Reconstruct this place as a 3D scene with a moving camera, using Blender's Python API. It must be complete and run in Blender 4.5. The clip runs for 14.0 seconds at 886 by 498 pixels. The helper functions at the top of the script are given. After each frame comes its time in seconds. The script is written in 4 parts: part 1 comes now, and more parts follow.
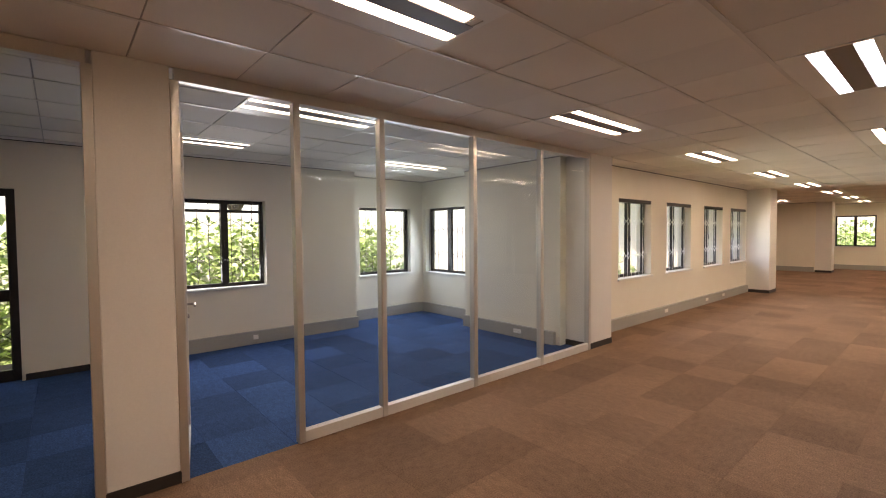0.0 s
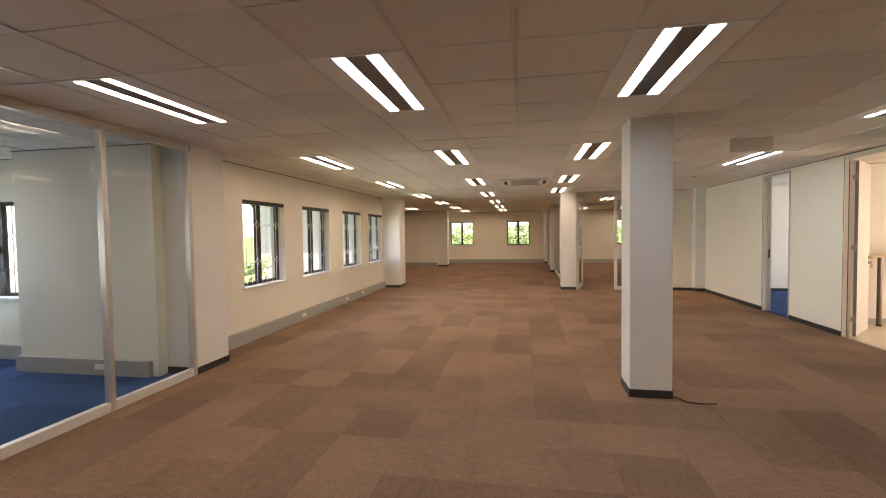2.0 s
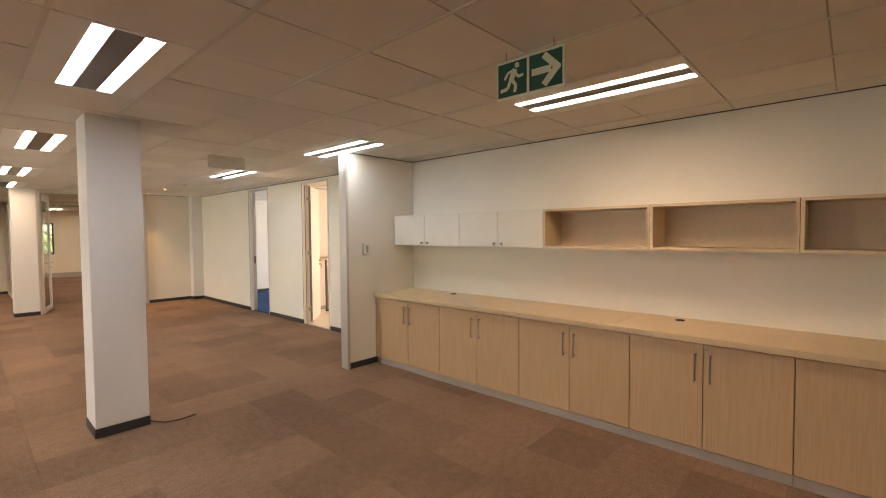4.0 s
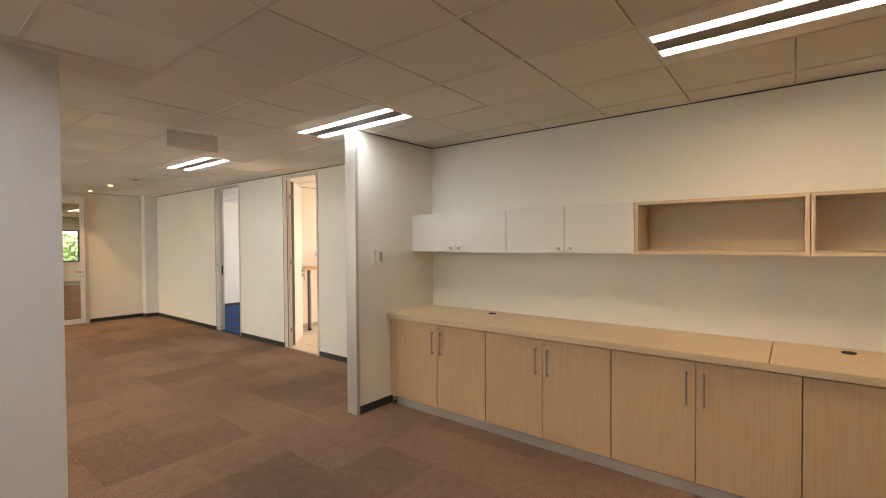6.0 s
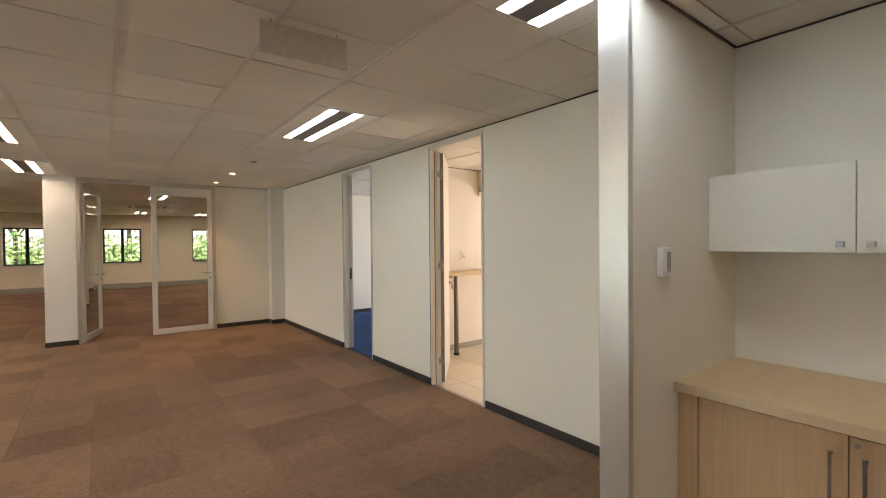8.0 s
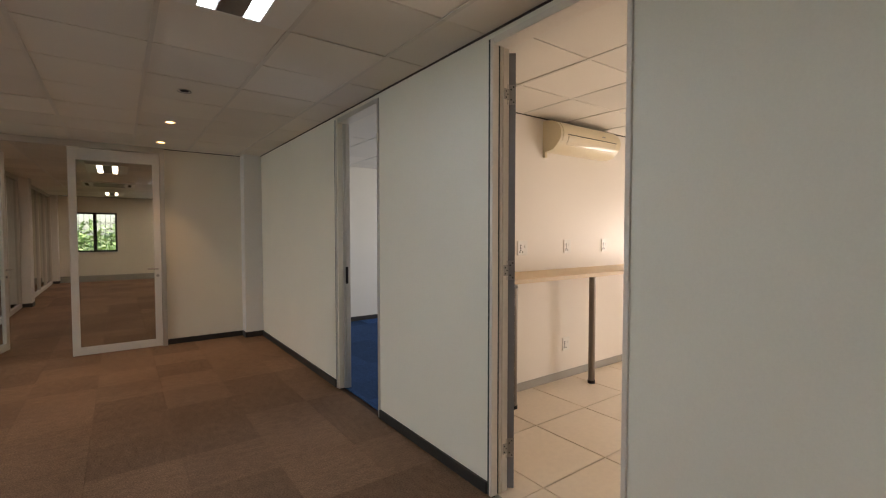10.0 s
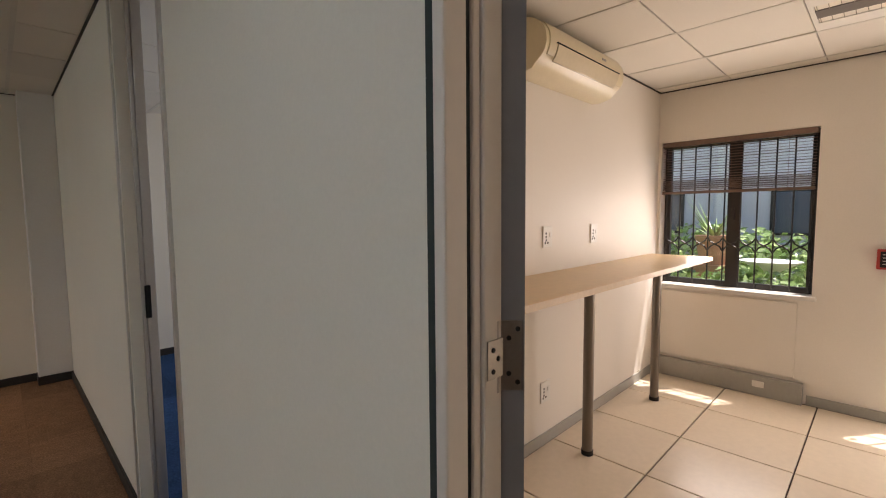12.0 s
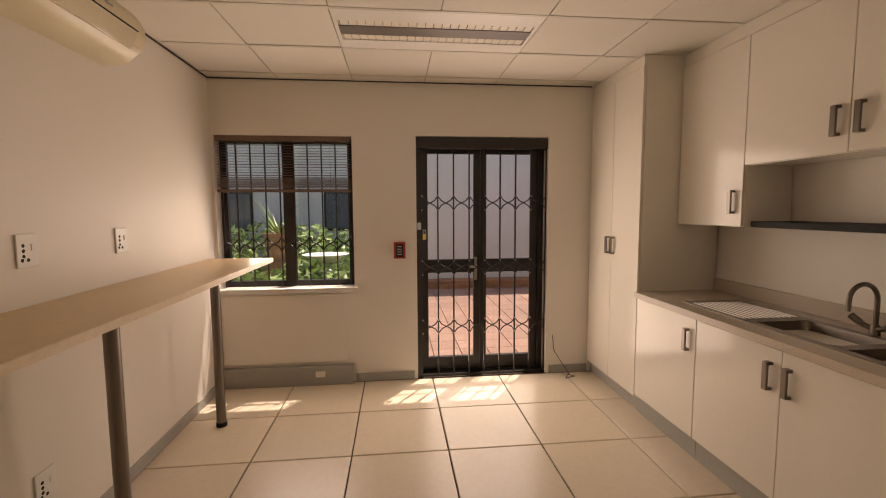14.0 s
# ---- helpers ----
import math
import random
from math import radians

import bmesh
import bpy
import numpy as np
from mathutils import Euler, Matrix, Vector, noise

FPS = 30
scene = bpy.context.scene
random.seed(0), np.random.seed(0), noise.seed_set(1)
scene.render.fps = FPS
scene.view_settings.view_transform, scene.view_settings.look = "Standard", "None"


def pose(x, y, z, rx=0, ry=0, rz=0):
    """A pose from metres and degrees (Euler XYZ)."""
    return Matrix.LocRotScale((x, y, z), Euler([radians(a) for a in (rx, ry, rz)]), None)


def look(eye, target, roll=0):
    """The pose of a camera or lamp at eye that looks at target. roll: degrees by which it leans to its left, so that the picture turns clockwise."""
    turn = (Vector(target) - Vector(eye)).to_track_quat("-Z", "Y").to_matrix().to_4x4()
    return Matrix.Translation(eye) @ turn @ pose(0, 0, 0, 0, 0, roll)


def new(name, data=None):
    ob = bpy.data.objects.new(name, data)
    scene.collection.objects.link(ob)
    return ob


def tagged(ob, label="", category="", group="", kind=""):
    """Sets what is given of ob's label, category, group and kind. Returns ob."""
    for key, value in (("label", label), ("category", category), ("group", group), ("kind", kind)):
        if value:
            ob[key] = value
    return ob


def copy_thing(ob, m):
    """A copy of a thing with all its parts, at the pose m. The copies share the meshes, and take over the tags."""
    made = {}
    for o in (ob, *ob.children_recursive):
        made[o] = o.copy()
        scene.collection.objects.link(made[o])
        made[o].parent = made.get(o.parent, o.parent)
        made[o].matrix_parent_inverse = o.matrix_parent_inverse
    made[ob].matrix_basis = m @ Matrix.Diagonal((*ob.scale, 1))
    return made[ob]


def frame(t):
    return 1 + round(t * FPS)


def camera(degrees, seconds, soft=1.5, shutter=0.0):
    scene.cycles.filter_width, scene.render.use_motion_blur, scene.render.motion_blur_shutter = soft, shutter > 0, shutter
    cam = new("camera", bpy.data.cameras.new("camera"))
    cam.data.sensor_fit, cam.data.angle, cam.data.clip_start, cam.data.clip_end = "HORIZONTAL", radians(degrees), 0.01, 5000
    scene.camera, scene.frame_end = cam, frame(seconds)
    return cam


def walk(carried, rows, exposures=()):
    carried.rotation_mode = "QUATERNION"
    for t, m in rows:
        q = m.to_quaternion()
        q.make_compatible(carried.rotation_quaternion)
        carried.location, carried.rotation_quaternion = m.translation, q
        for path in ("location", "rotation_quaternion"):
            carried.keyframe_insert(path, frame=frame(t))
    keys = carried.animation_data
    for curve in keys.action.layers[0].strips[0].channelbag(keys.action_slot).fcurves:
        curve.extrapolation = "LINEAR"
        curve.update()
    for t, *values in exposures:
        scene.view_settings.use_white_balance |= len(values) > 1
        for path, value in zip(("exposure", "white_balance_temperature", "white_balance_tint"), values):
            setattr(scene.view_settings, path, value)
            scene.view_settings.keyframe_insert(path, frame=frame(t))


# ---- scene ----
cam = camera(89.8, 14.0, 1.1)
PATH = [
    (0, (-0.007, -0.68, 1.545), (-1.522, 0.625, 1.475), -0.5),
    (0.5, (0.07, -0.277, 1.519), (-1.28, 1.197, 1.453), -0.7),
    (1, (0.103, 0.088, 1.526), (-1.047, 1.723, 1.46), -0.8),
    (1.5, (0.262, 0.179, 1.546), (-0.56, 2.001, 1.476), -0.7),
    (2, (0.47, 0.208, 1.555), (0.112, 2.174, 1.482), -0.8),
    (2.5, (0.637, 0.257, 1.55), (0.844, 2.245, 1.473), -0.8),
    (3, (0.703, 0.182, 1.592), (1.454, 2.034, 1.506), -0.9),
    (3.5, (0.703, 0.131, 1.618), (1.949, 1.692, 1.524), -0.6),
    (3.7, (0.711, 0.116, 1.621), (2.087, 1.565, 1.527), -0.6),
    (5.8, (1.152, 1.254, 1.572), (2.769, 2.431, 1.534), -0.3),
    (6, (1.184, 1.446, 1.562), (2.754, 2.683, 1.529), -0.4),
    (6.5, (1.367, 1.923, 1.534), (2.831, 3.286, 1.514), -0.3),
    (7, (1.604, 2.482, 1.527), (2.965, 3.947, 1.51), -0.3),
    (7.5, (1.88, 3.015, 1.51), (3.143, 4.565, 1.493), -0.3),
    (8, (2.156, 3.557, 1.521), (3.368, 5.148, 1.491), -0.5),
    (8.5, (2.388, 4.086, 1.531), (3.56, 5.707, 1.488), -0.4),
    (9, (2.656, 4.592, 1.503), (3.825, 6.213, 1.457), -0.4),
    (9.2, (2.773, 4.797, 1.494), (3.944, 6.418, 1.444), -0.3),
    (11.3, (4.086, 6.617, 1.479), (5.331, 8.176, 1.336), -0.3),
    (11.5, (4.215, 6.75, 1.489), (5.499, 8.275, 1.337), -0.3),
    (12, (4.492, 6.965, 1.488), (5.905, 8.373, 1.335), -0.5),
    (12.5, (4.738, 7.052, 1.489), (6.354, 8.22, 1.328), -0.5),
    (13, (4.968, 6.995, 1.516), (6.784, 7.813, 1.331), -0.8),
    (13.5, (4.998, 6.952, 1.509), (6.954, 7.331, 1.334), -0.7),
    (14, (4.969, 6.982, 1.502), (6.95, 6.771, 1.326), -0.3),
]
walk(cam, [(t, look(eye, target, roll)) for t, eye, target, roll in PATH], [(0.0, 1.85, 7500, 25), (1.5, 1.8, 7400, 23), (2.5, 1.8, 7000, 19), (3.5, 2.1, 7500, 22), (6.0, 2.05, 7300, 18), (7.2, 1.8, 7100, 17), (8.2, 1.65, 6900, 16), (9.2, 1.35, 6800, 16), (11.3, 0.55, 6500, 19), (12.2, 0.65, 6700, 20), (13.0, 0.35, 7400, 27), (14.0, -0.05, 7700, 24)])

# ---------------------------------------------------------------- light
CEIL = 2.575
world = bpy.data.worlds.new("sky")
scene.world = world
world.use_nodes = True
wn = world.node_tree
sky = wn.nodes.new("ShaderNodeTexSky")
sky.sky_type = "NISHITA"
sky.sun_disc = False
sun_dir = Vector((0.37, -0.25, 1.0)).normalized()
sky.sun_elevation = math.asin(sun_dir.z)
sky.sun_rotation = math.atan2(sun_dir.x, sun_dir.y)
wn.links.new(sky.outputs[0], wn.nodes["Background"].inputs[0])
wn.nodes["Background"].inputs[1].default_value = 0.15
sun = bpy.data.lights.new("sun", "SUN")
sun.energy, sun.angle, sun.color = 5.0, radians(0.5), (1.0, 0.95, 0.86)
new("sun", sun).matrix_world = look(sun_dir * 30, (0, 0, 0))
TUBE = 8.0


def daylight_lamp(x, y, z, w, h, turn, watts, colour, dip=0, spread=180):
    """Area lamp added at an opening, facing in, in place of daylight."""
    d = bpy.data.lights.new("added_daylight", "AREA")
    d.shape, d.size, d.size_y, d.energy, d.color = "RECTANGLE", w, h, watts, colour
    d.spread = radians(spread)
    new("added_daylight", d).matrix_world = pose(x, y, z, 90 - dip, 0, turn)


# lamps added at the kitchen, blue room and office openings to boost daylight
daylight_lamp(8.812, 7.80, 1.25, 0.8, 0.8, 90, 9.5, (1.0, 0.90, 0.78), 4)
daylight_lamp(8.812, 6.21, 1.07, 1.0, 1.9, 90, 19, (1.0, 0.90, 0.78), 4)
daylight_lamp(8.812, 10.4, 1.4, 2.2, 1.7, 90, 20, (0.9, 0.93, 1.0))
daylight_lamp(-6.58, 1.05, 1.43, 0.95, 1.1, -90, 6, (0.80, 0.90, 1.0), 20, 140)
daylight_lamp(-7.08, 3.98, 1.41, 1.0, 1.1, -90, 6, (0.62, 0.80, 1.0), 15, 140)
daylight_lamp(-6.37, 4.88, 1.41, 1.0, 1.1, 180, 6, (0.62, 0.80, 1.0), 15, 140)
# the row of four windows: added lamps, cool sky downwards, green-tinged lawn bounce upwards
for y in (6.57, 8.355, 10.175, 11.785):
    daylight_lamp(-3.60, y, 1.43, 1.0, 1.2, -90, 5.5, (0.62, 0.80, 1.0), 12, 110)
    daylight_lamp(-3.62, y, 1.43, 1.0, 1.2, -90, 1.3, (0.80, 1.0, 0.40), -8, 110)


# ---------------------------------------------------------------- materials
def shader(name, colour, rough=0.6, metal=0.0, grain=0.06, scale=40.0, stain=0.05, bump=0.05, spec=0.5, pick=None, pick_amount=0.0, pile=0.0):
    """A surface with fine grain, broad stains and a slight relief; pick varies it piece by piece."""
    m = bpy.data.materials.new(name)
    m.use_nodes = True
    n, ln = m.node_tree.nodes, m.node_tree.links
    b = n["Principled BSDF"]
    b.inputs["Roughness"].default_value = rough
    b.inputs["Metallic"].default_value = metal
    b.inputs["Specular IOR Level"].default_value = spec
    tc = n.new("ShaderNodeTexCoord")
    geo = n.new("ShaderNodeNewGeometry")
    fine = n.new("ShaderNodeTexNoise")
    fine.inputs["Scale"].default_value = scale
    fine.inputs["Detail"].default_value = 3
    broad = n.new("ShaderNodeTexNoise")
    broad.inputs["Scale"].default_value = 0.9
    broad.inputs["Detail"].default_value = 4
    ln.new(geo.outputs["Position"], fine.inputs["Vector"])
    ln.new(geo.outputs["Position"], broad.inputs["Vector"])
    mapf = n.new("ShaderNodeMapRange")
    mapf.inputs["To Min"].default_value, mapf.inputs["To Max"].default_value = 1 - grain, 1 + grain
    mapf.inputs["From Min"].default_value, mapf.inputs["From Max"].default_value = 0.3, 0.7
    ln.new(fine.outputs["Fac"], mapf.inputs["Value"])
    mapb = n.new("ShaderNodeMapRange")
    mapb.inputs["To Min"].default_value, mapb.inputs["To Max"].default_value = 1 - stain, 1 + stain
    mapb.inputs["From Min"].default_value, mapb.inputs["From Max"].default_value = 0.3, 0.7
    ln.new(broad.outputs["Fac"], mapb.inputs["Value"])
    mul = n.new("ShaderNodeMath")
    mul.operation = "MULTIPLY"
    ln.new(mapf.outputs[0], mul.inputs[0])
    ln.new(mapb.outputs[0], mul.inputs[1])
    last = mul.outputs[0]
    if pick:
        if pick == "object":
            src = n.new("ShaderNodeObjectInfo").outputs["Random"]
        else:
            src = geo.outputs["Random Per Island"]
        mp = n.new("ShaderNodeMapRange")
        mp.inputs["To Min"].default_value, mp.inputs["To Max"].default_value = 1 - pick_amount, 1 + pick_amount
        ln.new(src, mp.inputs["Value"])
        m2 = n.new("ShaderNodeMath")
        m2.operation = "MULTIPLY"
        ln.new(last, m2.inputs[0])
        ln.new(mp.outputs[0], m2.inputs[1])
        last = m2.outputs[0]
    if pile:
        # brushed pile: soft streaks, turned a quarter from piece to piece
        turn = n.new("ShaderNodeMath")
        turn.operation = "GREATER_THAN"
        turn.inputs[1].default_value = 0.5
        ln.new(src, turn.inputs[0])
        way = n.new("ShaderNodeMix")
        way.data_type = "VECTOR"
        way.inputs["A"].default_value, way.inputs["B"].default_value = (24, 13, 1), (13, 24, 1)
        ln.new(turn.outputs[0], way.inputs["Factor"])
        st = n.new("ShaderNodeVectorMath")
        st.operation = "MULTIPLY"
        ln.new(geo.outputs["Position"], st.inputs[0])
        ln.new(way.outputs["Result"], st.inputs[1])
        streak = n.new("ShaderNodeTexNoise")
        streak.inputs["Scale"].default_value = 1.0
        streak.inputs["Detail"].default_value = 5
        streak.inputs["Roughness"].default_value = 0.65
        ln.new(st.outputs[0], streak.inputs["Vector"])
        mps = n.new("ShaderNodeMapRange")
        mps.inputs["From Min"].default_value, mps.inputs["From Max"].default_value = 0.3, 0.7
        mps.inputs["To Min"].default_value, mps.inputs["To Max"].default_value = 1 - pile, 1 + pile
        ln.new(streak.outputs["Fac"], mps.inputs["Value"])
        m3 = n.new("ShaderNodeMath")
        m3.operation = "MULTIPLY"
        ln.new(last, m3.inputs[0])
        ln.new(mps.outputs[0], m3.inputs[1])
        last = m3.outputs[0]
    vm = n.new("ShaderNodeVectorMath")
    vm.operation = "SCALE"
    vm.inputs[0].default_value = colour
    ln.new(last, vm.inputs["Scale"])
    ln.new(vm.outputs[0], b.inputs["Base Color"])
    if bump:
        bp = n.new("ShaderNodeBump")
        bp.inputs["Strength"].default_value = bump
        bp.inputs["Distance"].default_value = 0.01
        ln.new(fine.outputs["Fac"], bp.inputs["Height"])
        ln.new(bp.outputs[0], b.inputs["Normal"])
    return m


def wood(name, light, dark, rough=0.45):
    """Wood-grain laminate with fine upright streaks."""
    m = bpy.data.materials.new(name)
    m.use_nodes = True
    n, ln = m.node_tree.nodes, m.node_tree.links
    b = n["Principled BSDF"]
    b.inputs["Roughness"].default_value = rough
    geo = n.new("ShaderNodeNewGeometry")
    info = n.new("ShaderNodeObjectInfo")
    sc = n.new("ShaderNodeVectorMath")
    sc.operation = "MULTIPLY"
    sc.inputs[1].default_value = (90, 90, 3.5)
    off = n.new("ShaderNodeVectorMath")
    off.operation = "ADD"
    ln.new(geo.outputs["Position"], sc.inputs[0])
    ln.new(sc.outputs[0], off.inputs[0])
    ln.new(info.outputs["Random"], off.inputs[1])
    tx = n.new("ShaderNodeTexNoise")
    tx.inputs["Scale"].default_value = 1.0
    tx.inputs["Detail"].default_value = 5
    ln.new(off.outputs[0], tx.inputs["Vector"])
    ramp = n.new("ShaderNodeValToRGB")
    ramp.color_ramp.elements[0].position, ramp.color_ramp.elements[1].position = 0.32, 0.68
    ramp.color_ramp.elements[0].color, ramp.color_ramp.elements[1].color = (*dark, 1), (*light, 1)
    ln.new(tx.outputs["Fac"], ramp.inputs[0])
    ln.new(ramp.outputs[0], b.inputs["Base Color"])
    bp = n.new("ShaderNodeBump")
    bp.inputs["Strength"].default_value = 0.04
    ln.new(tx.outputs["Fac"], bp.inputs["Height"])
    ln.new(bp.outputs[0], b.inputs["Normal"])
    return m


def glow(name, colour, strength):
    m = bpy.data.materials.new(name)
    m.use_nodes = True
    b = m.node_tree.nodes["Principled BSDF"]
    b.inputs["Base Color"].default_value = (0.9, 0.9, 0.9, 1)
    b.inputs["Emission Color"].default_value = (*colour, 1)
    b.inputs["Emission Strength"].default_value = strength
    return m


def clear(name, tint=(0.96, 0.98, 0.97)):
    """Thin pane: mostly clear, with a faint mirror of the room."""
    m = bpy.data.materials.new(name)
    m.use_nodes = True
    n, ln = m.node_tree.nodes, m.node_tree.links
    out = n["Material Output"]
    n.remove(n["Principled BSDF"])
    tr = n.new("ShaderNodeBsdfTransparent")
    tr.inputs[0].default_value = (*tint, 1)
    gl = n.new("ShaderNodeBsdfGlossy")
    gl.inputs["Roughness"].default_value = 0.02
    lw = n.new("ShaderNodeLayerWeight")
    lw.inputs[0].default_value = 0.5
    pw = n.new("ShaderNodeMath")
    pw.operation = "POWER"
    pw.inputs[1].default_value = 4.0
    ln.new(lw.outputs["Facing"], pw.inputs[0])
    fr = n.new("ShaderNodeMath")
    fr.operation = "MULTIPLY_ADD"
    fr.inputs[1].default_value, fr.inputs[2].default_value = 0.5, 0.022
    ln.new(pw.outputs[0], fr.inputs[0])
    mx = n.new("ShaderNodeMixShader")
    ln.new(fr.outputs[0], mx.inputs[0])
    ln.new(tr.outputs[0], mx.inputs[1])
    ln.new(gl.outputs[0], mx.inputs[2])
    ln.new(mx.outputs[0], out.inputs[0])
    return m


PAINT = shader("wall_paint", (0.80, 0.755, 0.645), 0.55, grain=0.015, scale=120, stain=0.03, bump=0.03)
KPAINT = shader("kitchen_paint", (0.80, 0.75, 0.68), 0.5, grain=0.015, scale=120, stain=0.03, bump=0.03)
COLUMN = shader("column_paint", (0.74, 0.72, 0.68), 0.6, grain=0.02, scale=90, stain=0.03, bump=0.04)
BOARD = shader("ceiling_board", (0.74, 0.70, 0.63), 0.85, grain=0.03, scale=220, stain=0.05, bump=0.06, pick="island", pick_amount=0.06)
TEE = shader("coated_tee_bar", (0.62, 0.585, 0.52), 0.3, grain=0.03, scale=30, stain=0.12, bump=0.0)
# dark tone puts the shade of the gaps between ceiling boards into the colour
BOARD_GAP = shader("board_gap_shade", (0.34, 0.31, 0.27), 0.4, grain=0.02, stain=0.05)
CARPET = shader("brown_carpet", (0.235, 0.147, 0.096), 0.95, grain=0.34, scale=110, stain=0.14, bump=0.5, spec=0.1, pick="object", pick_amount=0.15, pile=0.15)
CARPET_FAR = shader("brown_carpet_rest", (0.235, 0.147, 0.096), 0.95, grain=0.34, scale=110, stain=0.14, bump=0.5, spec=0.1, pick="island", pick_amount=0.15, pile=0.15)
BLUE = shader("blue_carpet", (0.033, 0.076, 0.185), 0.95, grain=0.34, scale=85, stain=0.14, bump=0.5, spec=0.1, pick="object", pick_amount=0.3, pile=0.18)
TILE = shader("cream_tile", (0.70, 0.60, 0.47), 0.28, grain=0.03, scale=25, stain=0.05, bump=0.01, pick="object", pick_amount=0.04)
GROUT = shader("dark_grout", (0.05, 0.075, 0.055), 0.9)
SLAB = shader("floor_base", (0.09, 0.06, 0.045), 0.95)
ALU = shader("brushed_aluminium", (0.62, 0.59, 0.54), 0.38, 0.75, grain=0.03, scale=150, stain=0.03)
ALU_WHITE = shader("pale_coated_aluminium", (0.72, 0.69, 0.64), 0.4, 0.1, grain=0.02, stain=0.03)
STEEL = shader("satin_steel", (0.40, 0.38, 0.35), 0.3, 1.0, grain=0.04, scale=200, stain=0.03)
BRONZE = shader("dull_dark_steel", (0.21, 0.185, 0.16), 0.3, 1.0, grain=0.05, scale=200, stain=0.05)
CHROME = shader("chrome", (0.60, 0.59, 0.57), 0.12, 1.0, grain=0.01, stain=0.02, bump=0)
BLACK = shader("black_frame", (0.022, 0.018, 0.016), 0.4, grain=0.1, stain=0.1)
SKIRT = shader("black_skirting", (0.03, 0.026, 0.024), 0.5, grain=0.1, stain=0.1)
TRUNK = shader("grey_trunking", (0.36, 0.35, 0.32), 0.45, grain=0.03, stain=0.05)
LAMINATE = shader("white_gloss_laminate", (0.78, 0.73, 0.65), 0.14, grain=0.01, stain=0.02, bump=0.01)
CREAM = shader("cream_melamine", (0.74, 0.70, 0.60), 0.4, grain=0.02, stain=0.03)
OAK = wood("pale_oak_laminate", (0.61, 0.41, 0.225), (0.55, 0.355, 0.185))
MAPLE = shader("maple_worktop", (0.69, 0.50, 0.28), 0.35, grain=0.04, scale=30, stain=0.05, bump=0.01)
BEECH = shader("beech_edging", (0.62, 0.47, 0.29), 0.4, grain=0.05, scale=60, stain=0.04)
STONE = shader("speckled_worktop", (0.50, 0.43, 0.35), 0.3, grain=0.25, scale=420, stain=0.05, bump=0.02)
WHITE = shader("white_plastic", (0.78, 0.76, 0.71), 0.35, grain=0.01, stain=0.02, bump=0.01)
AGED = shader("yellowed_plastic", (0.72, 0.63, 0.44), 0.3, grain=0.02, stain=0.05, bump=0.01)
GLOSSY = shader("glossy_yellowed_plastic", (0.72, 0.64, 0.48), 0.08, grain=0.02, stain=0.05, bump=0.0)
DARKP = shader("dark_plastic", (0.02, 0.019, 0.018), 0.6, spec=0.2)
RED = shader("red_plastic", (0.45, 0.035, 0.02), 0.4)
BRASS = shader("brass", (0.75, 0.55, 0.12), 0.3, 0.9)
GREEN = shader("sign_green", (0.01, 0.085, 0.05), 0.4)
SIGNW = shader("sign_pale", (0.74, 0.78, 0.58), 0.4)
BLINDW = shader("brown_blind_slat", (0.17, 0.105, 0.075), 0.45, grain=0.1)
DOORP = shader("door_paint", (0.74, 0.68, 0.60), 0.45, grain=0.02, stain=0.04)
# near-black colour that carries the shade in the jamb's gap and groove
JAMBGAP = shader("jamb_gap_shade", (0.045, 0.055, 0.052), 0.7, spec=0.2)
DOOREDGE = shader("door_edge_paint", (0.23, 0.22, 0.22), 0.5, grain=0.03, stain=0.05)
GLASS = clear("clear_glass")
TUBES = glow("warm_tube", (1.0, 0.85, 0.66), TUBE * 1.1)
# office tubes, strength lowered to keep that room dim
TUBES_DIM = glow("dim_tube", (1.0, 0.90, 0.74), TUBE * 0.3)
TUBES_COOL = glow("cool_tube", (0.72, 0.87, 1.0), TUBE)
SPOT = glow("downlight_glow", (1.0, 0.50, 0.20), 9.0)
LEAF = shader("leaf_green", (0.075, 0.16, 0.03), 0.5, grain=0.2, stain=0.2, pick="island", pick_amount=0.55)
LEAF2 = shader("leaf_bright", (0.34, 0.45, 0.17), 0.32, grain=0.2, stain=0.2, pick="island", pick_amount=0.5)
GRASS = shader("grass", (0.15, 0.19, 0.06), 0.9, grain=0.3, scale=30, stain=0.3, bump=0.4)
PAVER = shader("pink_paver", (0.42, 0.25, 0.19), 0.8, grain=0.1, stain=0.1, pick="object", pick_amount=0.1)
BRICK = shader("orange_brick", (0.45, 0.21, 0.10), 0.85, grain=0.15, stain=0.1, pick="object", pick_amount=0.15)
RENDERED = shader("outdoor_plaster", (0.82, 0.80, 0.77), 0.85, grain=0.04, stain=0.06)
PLUM = shader("grey_plaster", (0.74, 0.71, 0.72), 0.85, grain=0.05, stain=0.08)
SKYPANE = shader("far_window_glass", (0.10, 0.12, 0.15), 0.06, grain=0.02, bump=0.0)
BARK = shader("bark", (0.12, 0.085, 0.06), 0.9, grain=0.3, bump=0.5)
TERRA = shader("terracotta", (0.48, 0.24, 0.14), 0.8, grain=0.1)


